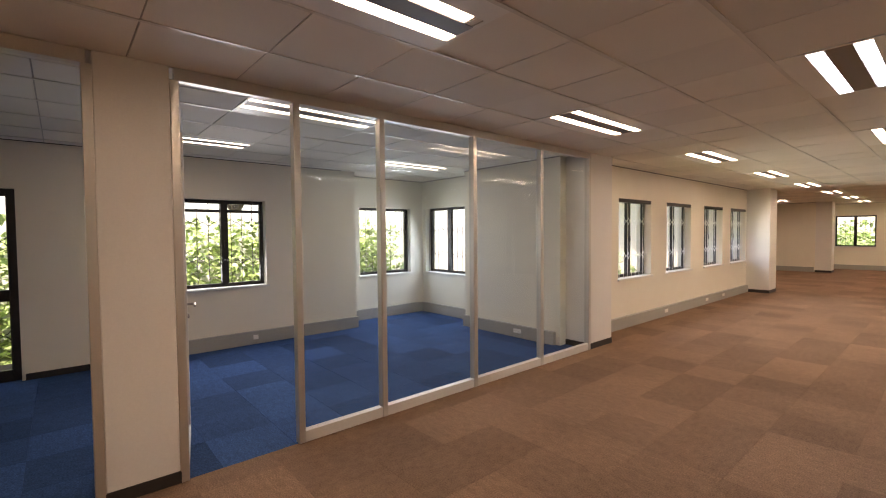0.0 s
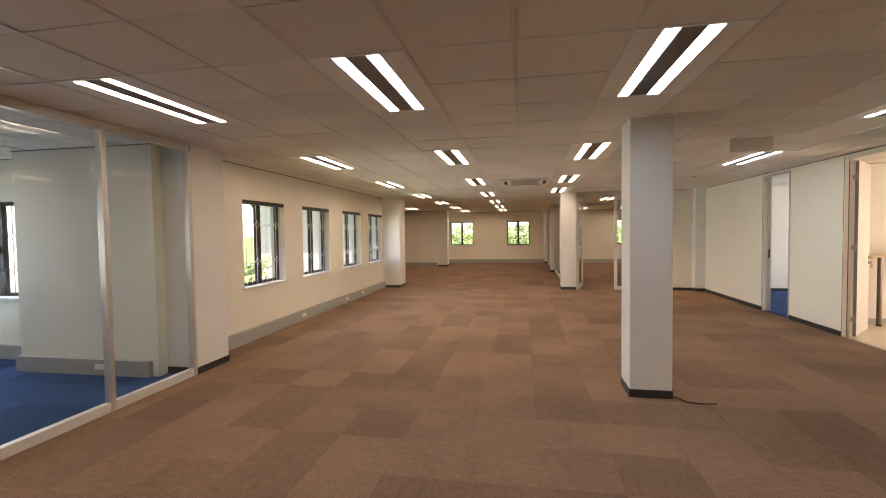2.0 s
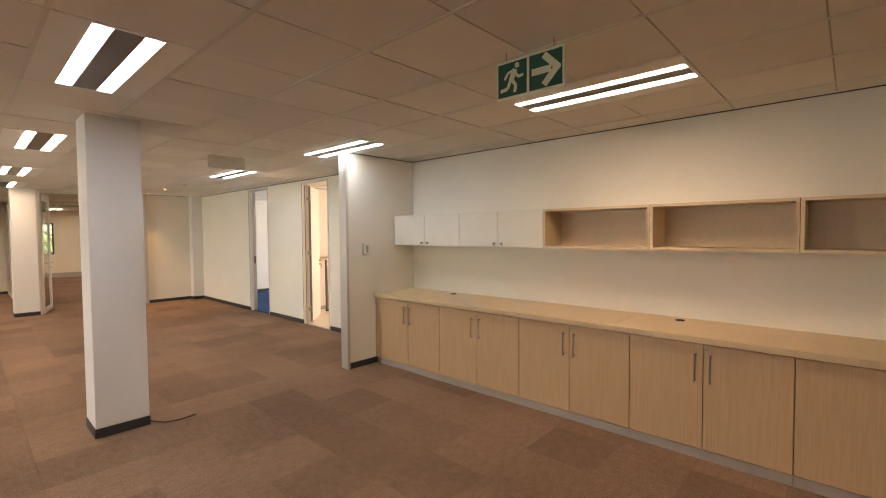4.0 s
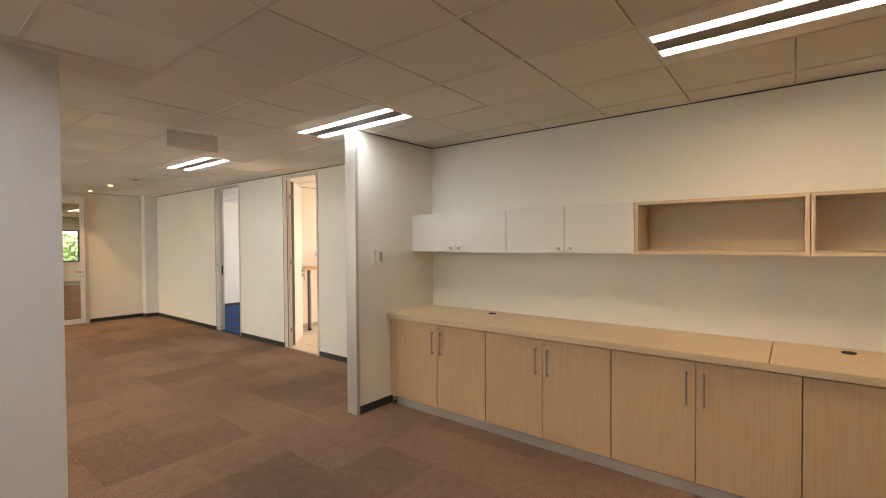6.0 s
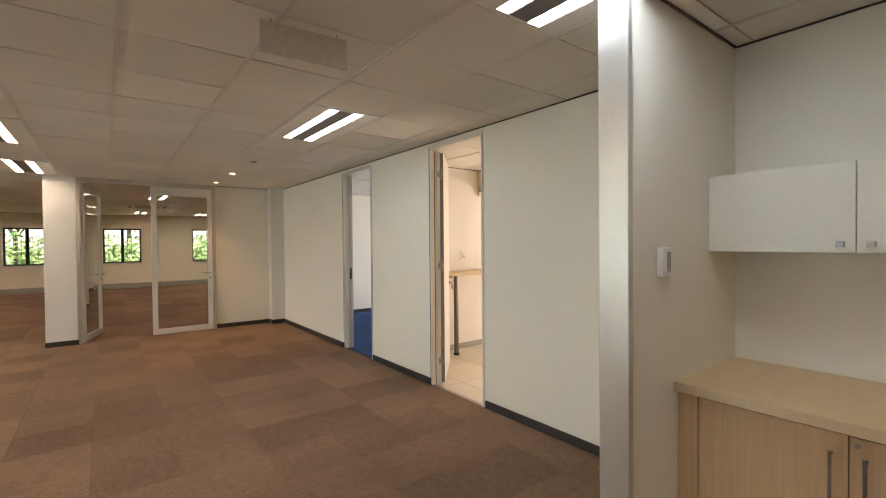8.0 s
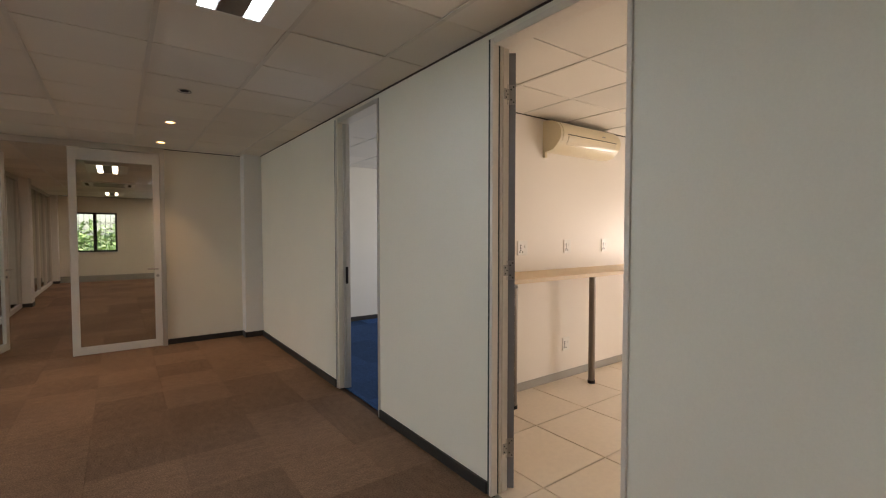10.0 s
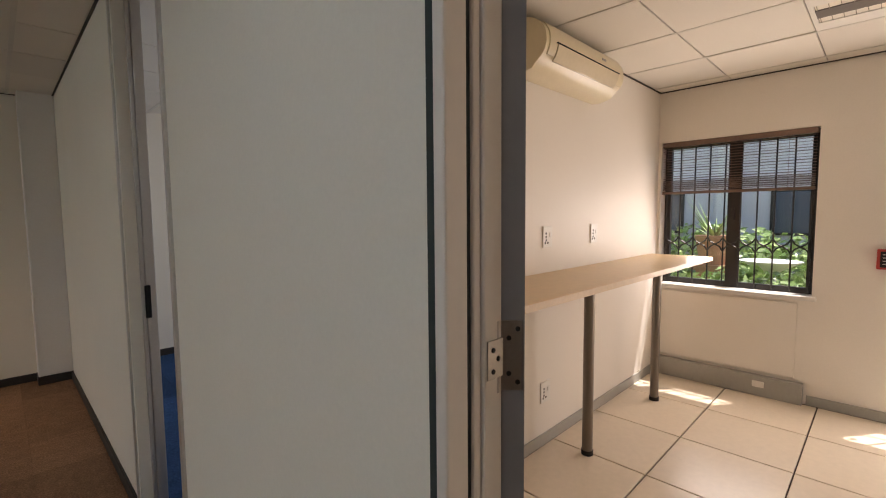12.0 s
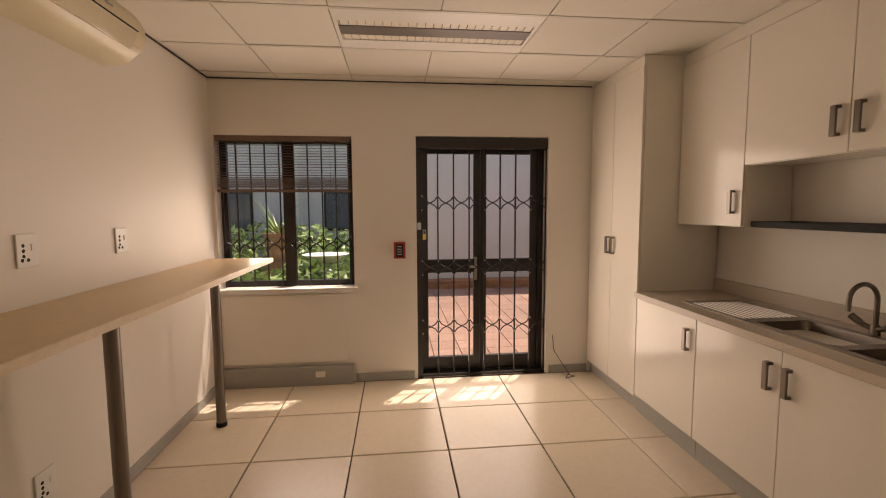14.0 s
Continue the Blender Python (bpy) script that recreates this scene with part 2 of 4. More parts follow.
# ---------------------------------------------------------------- building helpers
def box(bm, x0, x1, y0, y1, z0, z1, bevel=0.0):
    r = bmesh.ops.create_cube(bm, size=1.0, matrix=Matrix.Translation(((x0 + x1) / 2, (y0 + y1) / 2, (z0 + z1) / 2)) @ Matrix.Diagonal((x1 - x0, y1 - y0, z1 - z0, 1)))
    if bevel:
        es = list({e for v in r["verts"] for e in v.link_edges})
        bmesh.ops.bevel(bm, geom=es, offset=bevel, segments=2, affect="EDGES", profile=0.5)
    return bm


def rod(bm, p, q, r, seg=12, r2=None):
    p, q = Vector(p), Vector(q)
    m = Matrix.Translation((p + q) / 2) @ (q - p).to_track_quat("Z", "Y").to_matrix().to_4x4()
    bmesh.ops.create_cone(bm, cap_ends=True, segments=seg, radius1=r, radius2=r if r2 is None else r2, depth=(q - p).length, matrix=m)
    return bm


def tube(bm, pts, r, seg=8):
    for a, b in zip(pts, pts[1:]):
        rod(bm, a, b, r, seg)
    for a in pts[1:-1]:
        bmesh.ops.create_uvsphere(bm, u_segments=seg, v_segments=6, radius=r, matrix=Matrix.Translation(a))
    return bm


def prism(bm, profile, x0, x1):
    """A profile in (y, z) drawn out along x."""
    a = [bm.verts.new((x0, y, z)) for y, z in profile]
    b = [bm.verts.new((x1, y, z)) for y, z in profile]
    k = len(profile)
    bm.faces.new(a[::-1])
    bm.faces.new(b)
    for i in range(k):
        bm.faces.new((a[i], a[(i + 1) % k], b[(i + 1) % k], b[i]))
    bmesh.ops.recalc_face_normals(bm, faces=bm.faces)
    return bm


def mesh_of(name, bm, material, smooth=False):
    me = bpy.data.meshes.new(name)
    bm.to_mesh(me)
    bm.free()
    me.materials.append(material)
    if smooth:
        for p in me.polygons:
            p.use_smooth = True
        me.set_sharp_from_angle(angle=radians(35))
    return me


def part(name, bm, material, parent, label="", smooth=False):
    ob = new(name, bm if isinstance(bm, bpy.types.Mesh) else mesh_of(name, bm, material, smooth))
    ob.parent = parent
    return tagged(ob, label)


def B(x0, x1, y0, y1, z0, z1, bevel=0.0):
    return box(bmesh.new(), x0, x1, y0, y1, z0, z1, bevel)


def thing(name, m, label, category, group="", kind=""):
    ob = new(name)
    ob.empty_display_size = 0.1
    ob.matrix_world = m
    return tagged(ob, label, category, group, kind)


def solid(name, bm, material, label, category, kind="", group="", smooth=False):
    return tagged(new(name, mesh_of(name, bm, material, smooth)), label, category, group, kind)


def wall(name, axis, c0, c1, a0, a1, material, label, holes=(), z1=CEIL, z0=0.0):
    """A wall between c0 and c1 across, a0 to a1 along, with openings (a, b, low, high) cut through."""
    bm = bmesh.new()

    def put(a, b, low, high):
        if b - a < 1e-4 or high - low < 1e-4:
            return
        if axis == "x":
            box(bm, c0, c1, a, b, low, high)
        else:
            box(bm, a, b, c0, c1, low, high)

    at = a0
    for a, b, low, high in sorted(holes):
        put(at, a, z0, z1)
        put(a, b, z0, low)
        put(a, b, high, z1)
        at = b
    put(at, a1, z0, z1)
    return solid(name, bm, material, label, "wall", "structure")


def strip(name, x0, x1, y0, y1, z1, material, label, bevel=0.004):
    return solid(name, B(x0, x1, y0, y1, 0.0, z1, bevel), material, label, "skirting", "structure")


# facing poses: local x to the viewer's right, local y away from the viewer
def facing_west(x, y, z=0.0):
    return pose(x, y, z, 0, 0, 90)


def facing_east(x, y, z=0.0):
    return pose(x, y, z, 0, 0, -90)


def facing_north(x, y, z=0.0):
    return pose(x, y, z)


def facing_south(x, y, z=0.0):
    return pose(x, y, z, 0, 0, 180)


# ---------------------------------------------------------------- structure: walls
W = "cream-white painted plaster wall of the office"
wall("wall_office_west", "x", -6.80, -6.55, -6.0, 2.79, PAINT, W + " with window and outside door", [(0.53, 1.58, 0.83, 2.03), (-2.0, -1.03, 0.0, 2.06)])
wall("wall_office_jog", "y", 2.79, 3.04, -7.30, -6.55, PAINT, W)
wall("wall_office_corner", "x", -7.30, -7.05, 3.04, 4.85, PAINT, W + " beside the corner", [(3.41, 4.55, 0.79, 2.03)])
wall("wall_office_north", "y", 4.85, 5.10, -7.30, -5.40, PAINT, W + " beside the corner", [(-6.95, -5.79, 0.79, 2.04)])
wall("wall_office_end", "y", 4.45, 5.12, -5.40, -3.53, PAINT, W)
WINS = [(6.03, 7.17), (7.80, 8.94), (9.64, 10.77), (11.31, 12.44)]
wall("wall_windows", "x", -3.78, -3.53, 5.12, 12.75, PAINT, "cream-white wall with a row of four windows", [(a, b, 0.79, 2.08) for a, b in WINS])
wall("wall_bay_south", "y", 12.85, 13.10, -7.75, -3.53, PAINT, W)
wall("wall_bay_west", "x", -7.75, -7.50, 13.10, 20.50, PAINT, W)
wall("wall_bay_north", "y", 20.50, 20.75, -7.75, -3.46, PAINT, W)
wall("wall_far_jog", "x", -3.75, -3.46, 20.75, 22.80, PAINT, W)
FARW = [(-3.25, -2.06), (-0.36, 0.76), (2.12, 3.22), (4.82, 5.95)]
wall("wall_far", "y", 22.80, 23.05, -3.75, 9.05, PAINT, "cream-white end wall with square windows", [(a, b, 0.89, 2.10) for a, b in FARW])
wall("wall_glass_room_east", "x", 8.83, 9.08, 12.57, 22.80, PAINT, W)
wall("wall_glass_room_south", "y", 12.45, 12.57, 3.75, 8.83, PAINT, W)
wall("wall_east", "x", 4.92, 5.02, -6.0, 12.45, PAINT, "cream-white inner wall with two doorways", [(6.58, 7.40, 0.0, 2.51), (8.71, 9.52, 0.0, 2.51)])
wall("wall_nook_end", "y", -1.13, -1.0, 3.80, 4.92, PAINT, W)
wall("wall_nook_fin", "y", 4.53, 4.65, 3.86, 4.92, PAINT, "short cream-white fin wall beside the cabinets")
wall("wall_south", "y", -6.25, -6.0, -6.80, 5.05, PAINT, W)
wall("wall_kitchen_north", "y", 8.475, 8.60, 5.02, 8.83, KPAINT, "warm white kitchen wall above the bar top")
wall("wall_kitchen_south", "y", 4.50, 4.62, 5.02, 8.83, KPAINT, "warm white kitchen wall behind the cabinets")
wall("wall_kitchen_east", "x", 8.83, 9.08, 4.50, 8.60, KPAINT, "warm white kitchen wall with window and gated door", [(5.63, 6.80, 0.0, 2.13), (7.34, 8.45, 0.84, 2.12)])
wall("wall_blue_room_east", "x", 8.83, 9.08, 8.60, 12.45, PAINT, W, [(9.2, 11.6, 0.5, 2.3)])

# columns and pilasters
for cx0, cx1, cy0, cy1 in ((1.43, 1.80, 4.54, 4.90), (1.44, 1.82, 12.37, 12.72), (1.45, 1.83, 17.55, 17.90), (-3.53, -3.15, -0.52, -0.15), (-3.53, -3.15, 4.58, 5.12), (-3.53, -3.03, 12.50, 13.10), (-3.46, -3.0, 20.40, 20.90), (4.68, 4.92, 12.25, 12.45), (1.45, 1.83, 22.55, 22.80), (-6.55, -6.38, -6.0, -5.8)):
    c = solid("column", B(cx0, cx1, cy0, cy1, 0.075, CEIL, 0.006), COLUMN, "square white painted column with black skirting", "column", "structure")
    g = 0.005
    part("skirting", B(cx0 - g, cx1 + g, cy0 - g, cy1 + g, 0.0, 0.075, 0.003), SKIRT, c, "black skirting band")

# ---------------------------------------------------------------- ceilings
LAMPS = []


def ceiling(name, x0, x1, y0, y1, gx, gy, taken, label):
    """Lay-in boards on a 0.6 m grid, leaving out the cells under the light fittings."""
    verts, faces = [], []
    s = 0.6
    rnd = random.Random(7)
    i0, i1 = math.floor((x0 - gx) / s), math.ceil((x1 - gx) / s)
    j0, j1 = math.floor((y0 - gy) / s), math.ceil((y1 - gy) / s)
    for i in range(i0, i1):
        for j in range(j0, j1):
            a, b = max(x0, gx + i * s), min(x1, gx + (i + 1) * s)
            c, d = max(y0, gy + j * s), min(y1, gy + (j + 1) * s)
            if b - a < 0.03 or d - c < 0.03:
                continue
            mx, my = (a + b) / 2, (c + d) / 2
            if any(p < mx < q and r < my < t for p, q, r, t in taken):
                continue
            e = 0.0045
            k = len(verts)
            zs = [CEIL + rnd.uniform(-0.0035, 0.002) for _ in range(4)]
            low = [(a + e, c + e), (b - e, c + e), (b - e, d - e), (a + e, d - e)]
            verts += [(x, y, z) for (x, y), z in zip(low, zs)]
            verts += [(x, y, CEIL + 0.02) for x, y in low]
            faces += [(k + 3, k + 2, k + 1, k), (k, k + 1, k + 5, k + 4), (k + 1, k + 2, k + 6, k + 5), (k + 2, k + 3, k + 7, k + 6), (k + 3, k, k + 4, k + 7)]
    me = bpy.data.meshes.new(name)
    me.from_pydata(verts, [], faces)
    me.materials.append(BOARD)
    ob = tagged(new(name, me), label, "ceiling", "", "structure")
    # darkened backing seen through the joints, standing in for their shadow lines
    part("grid", B(x0, x1, y0, y1, CEIL + 0.007, CEIL + 0.014), BOARD_GAP, ob)
    verts, faces = [], []
    for i in range(i0 + 1, i1):
        for j in range(j0, j1):
            x, c, d = gx + i * s, max(y0, gy + j * s), min(y1, gy + (j + 1) * s)
            if d - c < 0.03 or any(p + 0.03 < x < q - 0.03 and r < (c + d) / 2 < t for p, q, r, t in taken):
                continue
            k = len(verts)
            z = CEIL - 0.0055 - 0.001 * ((i + j) % 2)
            verts += [(x - 0.012, c, z), (x + 0.012, c, z), (x + 0.012, d, z), (x - 0.012, d, z), (x - 0.012, c, CEIL + 0.006), (x + 0.012, c, CEIL + 0.006), (x + 0.012, d, CEIL + 0.006), (x - 0.012, d, CEIL + 0.006)]
            faces += [(k + 3, k + 2, k + 1, k), (k, k + 1, k + 5, k + 4), (k + 1, k + 2, k + 6, k + 5), (k + 2, k + 3, k + 7, k + 6), (k + 3, k, k + 4, k + 7)]
    me = bpy.data.meshes.new("tee_bar")
    me.from_pydata(verts, [], faces)
    me.materials.append(TEE)
    tagged(part("tee_bar", me, None, ob), kind="stuff")
    return ob


MAINL = [(-2.575 + 1.8 * i, 2.64 + 3.0 * j) for i in range(3) for j in range(-2, 7)]
MAINL = [p for p in MAINL if not -1 < p[1] < 0] + [(-1.975, -0.26)]
MAINL = [p for p in MAINL if not (abs(p[0] - 1.025) < 0.1 and p[1] > 11)] + [(1.025, 11.04)]
ROWB = [(3.425, -2.16), (3.425, 0.84), (3.425, 3.84), (3.425, 6.84)]
GLASSL = [(2.825 + 1.8 * i, 14.64 + 3.0 * j) for i in range(3) for j in range(3)]
OFFICEL = [(-5.75, -0.18), (-5.75, 2.82), (-3.95, 0.42)]
KITCHL = [(7.47, 6.12)]
BAYL = [(-4.41, 14.64), (-4.41, 17.64)]


def cells(lamps):
    return [(x, x + 0.6, y, y + 1.2) for x, y in lamps]


ceiling("ceiling_main", -3.53, 4.92, -6.0, 12.45, 0.425, 2.64, cells(MAINL + ROWB), "off-white mineral board ceiling in a square grid")
ceiling("ceiling_far", -7.50, 1.50, 12.45, 22.80, 0.425, 2.64, cells(MAINL + BAYL), "off-white mineral board ceiling in a square grid")
ceiling("ceiling_glass_room", 1.50, 8.83, 12.45, 22.80, 0.425, 2.64, cells(GLASSL), "off-white mineral board ceiling in a square grid")
ceiling("ceiling_office", -7.05, -3.53, -6.0, 4.85, -3.95, 0.42, cells(OFFICEL), "off-white mineral board ceiling over the blue office")
ceiling("ceiling_kitchen", 5.02, 8.83, 4.62, 8.475, 7.47, 6.12, cells(KITCHL), "off-white mineral board ceiling of the kitchen")
ceiling("ceiling_blue_room", 5.02, 8.83, 8.60, 12.45, 7.47, 6.12, [], "off-white mineral board ceiling")
# unseen roof; its west edges are placed to set the shade on the ivy
bm = bmesh.new()
for x0, x1, y0, y1 in ((-7.3, 9.3, -6.4, 2.9), (-7.7, 9.3, 2.9, 5.12), (-3.80, 9.3, 5.12, 12.82), (-8.0, 9.3, 12.82, 23.2)):
    box(bm, x0, x1, y0, y1, 2.62, 3.0)
solid("roof_slab", bm, RENDERED, "unseen flat concrete roof slab above the ceilings, edges set for shade", "roof", "structure")


def ceiling_light(x, y, lit, label, along="y"):
    """A recessed 1.2 x 0.6 m fitting with two louvred tubes and a dark spine."""
    L = thing("ceiling_light", pose(x + 0.3, y + 0.6, CEIL), label, "ceiling light", "recessed ceiling lights")
    bm = bmesh.new()
    for a, b in ((-0.297, -0.145), (0.145, 0.297)):
        box(bm, a, b, -0.597, 0.597, -0.004, 0.01)
    for a, b in ((-0.597, -0.575), (0.575, 0.597)):
        box(bm, -0.145, 0.145, a, b, -0.004, 0.01)
    part("frame", bm, WHITE, L)
    part("spine", B(-0.062, 0.062, -0.575, 0.575, -0.003, 0.005), LOUVRE, L, "dark spine between the tubes")
    for s in (-1, 1):
        part("tube", B(s * 0.105 - 0.035, s * 0.105 + 0.035, -0.57, 0.57, 0.0, 0.005), lit, L, "")
        bm = bmesh.new()
        for k in range(24):
            yk = -0.565 + k * 0.049
            box(bm, s * 0.105 - 0.04, s * 0.105 + 0.04, yk - 0.0015, yk + 0.0015, -0.005, -0.0005)
        tagged(part("louvre", bm, CHROME, L), kind="stuff")
    return L


LOUVRE = shader("grey_louvre", (0.16, 0.14, 0.13), 0.4, 0.3, grain=0.04)
OFFTUBE = shader("unlit_tube", (0.8, 0.75, 0.66), 0.3, grain=0.02)
warm = ceiling_light(-2.575, 2.64, TUBES, "lit twin-tube recessed light in the ceiling")
cool = ceiling_light(-0.775, 2.64, TUBES_COOL, "lit cool-white twin-tube recessed light in the ceiling")
dim = ceiling_light(*OFFICEL[0], TUBES_DIM, "dimly lit twin-tube recessed light in the office ceiling")
for x, y in OFFICEL[1:]:
    copy_thing(dim, pose(x + 0.3, y + 0.6, CEIL))
for x, y in MAINL + GLASSL + BAYL + ROWB:
    if (x, y) in ((-2.575, 2.64), (-2.575 + 1.8, 2.64)):
        continue
    isc = (abs(x + 0.775) < 0.1 and 0 < y < 4) or (abs(x - 1.025) < 0.1 and 0 < y < 5) or (abs(x - 3.425) < 0.1 and y > 3)
    copy_thing(cool if isc else warm, pose(x + 0.3, y + 0.6, CEIL))
ceiling_light(7.47, 6.12, OFFTUBE, "unlit twin-tube recessed light in the kitchen ceiling").matrix_world = pose(7.77, 6.72, CEIL)

# ---------------------------------------------------------------- floors base
solid("floor_base", B(-7.6, 9.05, -6.2, 23.0, -0.25, -0.016), SLAB, "screed floor under the carpet tiles", "floor", "structure")

# ---------------------------------------------------------------- skirting and trunking
T = "grey cable trunking along the foot of the wall"
TR = [(-3.53, -3.47, 5.12, 12.50), (-6.55, -6.49, -0.4, 3.04), (-7.05, -6.99, 3.04, 4.80), (-3.46, -3.40, 20.90, 22.74)]
for x0, x1, y0, y1 in TR:
    strip("trunking", x0, x1, y0, y1, 0.18, TRUNK, T)
for x0, x1, y0, y1 in ((-7.0, -5.45, 4.79, 4.85), (-5.40, -3.60, 4.39, 4.45), (-7.4, -3.5, 20.44, 20.50), (-3.40, 1.44, 22.74, 22.80), (1.84, 8.8, 22.74, 22.80)):
    strip("trunking", x0, x1, y0, y1, 0.18, TRUNK, T)
K = "thin black skirting at the foot of the wall"
for x0, x1, y0, y1 in ((4.905, 4.92, 4.65, 6.55), (4.905, 4.92, 7.42, 8.695), (4.905, 4.92, 9.58, 12.25), (3.86, 4.27, 4.515, 4.53), (3.74, 4.68, 12.435, 12.45), (5.05, 8.83, 12.435, 12.45), (8.815, 8.83, 8.60, 12.43), (-6.55, -6.535, -1.0, -0.42), (3.86, 4.90, 4.65, 4.665)):
    strip("skirting", x0, x1, y0, y1, 0.07, SKIRT, K, 0.002)
KS = "grey tile skirting at the foot of the kitchen wall"
for x0, x1, y0, y1 in ((5.1, 8.77, 8.463, 8.475), (8.818, 8.83, 6.83, 7.34), (8.818, 8.83, 5.24, 5.60)):
    strip("skirting", x0, x1, y0, y1, 0.075, TRUNK, KS, 0.002)
strip("trunking", 8.77, 8.83, 7.36, 8.45, 0.165, TRUNK, "grey cable trunking under the kitchen window")


# dark strips drawing the shadow line under the ceiling as solid colour
GAP = shader("painted_shadow_line", (0.06, 0.05, 0.042), 0.8)
for x0, x1, y0, y1 in ((4.908, 4.92, -1.0, 4.53), (4.908, 4.92, 4.65, 12.25), (3.86, 4.908, 4.518, 4.53), (3.75, 4.68, 12.438, 12.45), (-3.53, -3.518, 5.12, 12.50), (-3.40, 1.45, 22.785, 22.80), (1.84, 8.83, 22.785, 22.80), (5.05, 8.82, 8.463, 8.475), (8.818, 8.83, 5.25, 8.475), (-6.55, -6.538, -6.0, 2.79), (-7.05, -7.038, 3.04, 4.85), (-7.04, -5.40, 4.838, 4.85), (-5.40, -3.53, 4.438, 4.45), (-7.5, -3.46, 20.485, 20.50)):
    solid("trim", B(x0, x1, y0, y1, CEIL - 0.009, CEIL - 0.002), GAP, "thin dark strip painting the shadow line where wall meets ceiling", "trim", "structure")


# ---------------------------------------------------------------- windows
def scissor(bm, x0, pitch, n, z, half, y, r):
    """One row of a trellis gate's scissor links."""
    for i in range(n):
        a, b, c = x0 + i * pitch, x0 + (i + 0.5) * pitch, x0 + (i + 1) * pitch
        for s in (-1, 1):
            pts = [(a, y, z + s * half), (a + pitch * 0.2, y, z + s * half * 0.35), (b, y, z), (c - pitch * 0.2, y, z + s * half * 0.35), (c, y, z + s * half)]
            for p, q in zip(pts, pts[1:]):
                rod(bm, p, q, r, 5)


def window(name, m, w, z0, z1, depth, label, trellis=(), bars=7, sill=True, frame_at=0.12, transom=0.0, bar_r=0.0045, bar_mat=None):
    """Black two-light window in a reveal; trellis rows are heights of its burglar gate's links."""
    wd = thing(name, m, label, "window", "", "structure")
    f, y0 = 0.05, frame_at
    bm = bmesh.new()
    box(bm, 0, f, y0, y0 + 0.05, z0, z1)
    box(bm, w - f, w, y0, y0 + 0.05, z0, z1)
    box(bm, f, w - f, y0, y0 + 0.05, z0, z0 + f)
    box(bm, f, w - f, y0, y0 + 0.05, z1 - f, z1)
    part("window_frame", bm, BLACK, wd)
    part("mullion", B(w / 2 - 0.045, w / 2 + 0.045, y0 - 0.006, y0 + 0.056, z0 + f, z1 - f), BLACK, wd)
    if transom:
        part("transom", B(f, w - f, y0 + 0.004, y0 + 0.046, transom - 0.02, transom + 0.02), BLACK, wd)
    for a, b in ((f, w / 2 - 0.045), (w / 2 + 0.045, w - f)):
        p = part("pane", B(a, b, y0 + 0.022, y0 + 0.028, z0 + f, z1 - f), GLASS, wd)
        p.visible_shadow = False
    part("window_handle", B(w / 2 - 0.012, w / 2 + 0.012, y0 - 0.03, y0 - 0.006, (z0 + z1) / 2 - 0.06, (z0 + z1) / 2 + 0.04, 0.004), BLACK, wd)
    if sill:
        part("window_sill", B(-0.03, w + 0.03, -0.035, y0, z0 - 0.03, z0 + 0.004, 0.005), COLUMN, wd)
    if trellis:
        yb = y0 - 0.05
        n = bars
        pitch = (w - 0.06) / n
        me = mesh_of("bar", rod(bmesh.new(), (0, 0, z0 + 0.01), (0, 0, z1 - 0.01), bar_r, 6), bar_mat or BLACK)
        for i in range(n + 1):
            b = part("bar", me, None, wd)
            b.location = (0.03 + i * pitch, yb, 0)
        for zt in trellis:
            bm = bmesh.new()
            scissor(bm, 0.03, pitch, n, zt, 0.058, yb - 0.010, bar_r)
            part("scissor_link", bm, bar_mat or BLACK, wd)
    return wd


WL = "black aluminium window with burglar trellis in a white reveal"
num = 0
for a, b in WINS:
    num += 1
    wd = window("window_%d" % num, facing_west(-3.53, a), b - a, 0.79, 2.08, 0.25, WL, (1.15, 1.72), 8, bar_r=0.004, bar_mat=ALU_WHITE)
    part("blind_box", B(0.0, b - a, 0.0, 0.06, 2.02, 2.08, 0.005), BLACK, wd, "dark raised blind")
wd = window("window_5", facing_west(-6.55, 0.53), 1.05, 0.83, 2.03, 0.25, "black aluminium window with raised dark blind facing ivy", (1.2, 1.72), 7, transom=1.88)
window("window_6", facing_west(-7.05, 3.41), 1.14, 0.79, 2.03, 0.25, WL, (1.15, 1.6), 8)
window("window_7", facing_north(-6.95, 4.85), 1.16, 0.79, 2.04, 0.25, WL, (1.15, 1.6), 8)
num = 7
for a, b in FARW:
    num += 1
    window("window_%d" % num, facing_north(a, 22.80), b - a, 0.89, 2.10, 0.25, WL, (1.25, 1.78), 8)
# window out of view, assumed here to light the blue room
window("window_12", facing_east(8.83, 11.6), 2.4, 0.5, 2.3, 0.25, "wide black aluminium window, unseen, added to light the blue room")

# kitchen window with its raised venetian blind
kw = window("window_13", facing_east(8.83, 8.45), 1.11, 0.84, 2.12, 0.25, "black kitchen window with trellis and half-raised blind", (1.215,), 9, bar_r=0.0065)
vb = thing("venetian_blind", facing_east(8.83, 8.45), "brown slatted venetian blind raised halfway in the window", "blind")
part("head_rail", B(0.01, 1.10, 0.0, 0.05, 2.075, 2.118, 0.004), BLINDW, vb)
slat = B(0.015, 1.095, 0.004, 0.030, -0.0012, 0.0012)
slat = mesh_of("slat", slat, BLINDW)
for i in range(13):
    s = part("slat", slat, None, vb)
    s.matrix_local = pose(0, 0, 2.06 - i * 0.0225, 13 + 4 * math.sin(i * 1.7), 0.0, 0.0)
for i in range(16):
    s = part("slat", slat, None, vb)
    s.matrix_local = pose(0, 0, 1.775 - i * 0.0058, 6 + 5 * math.sin(i * 2.1), 0, 0.0)
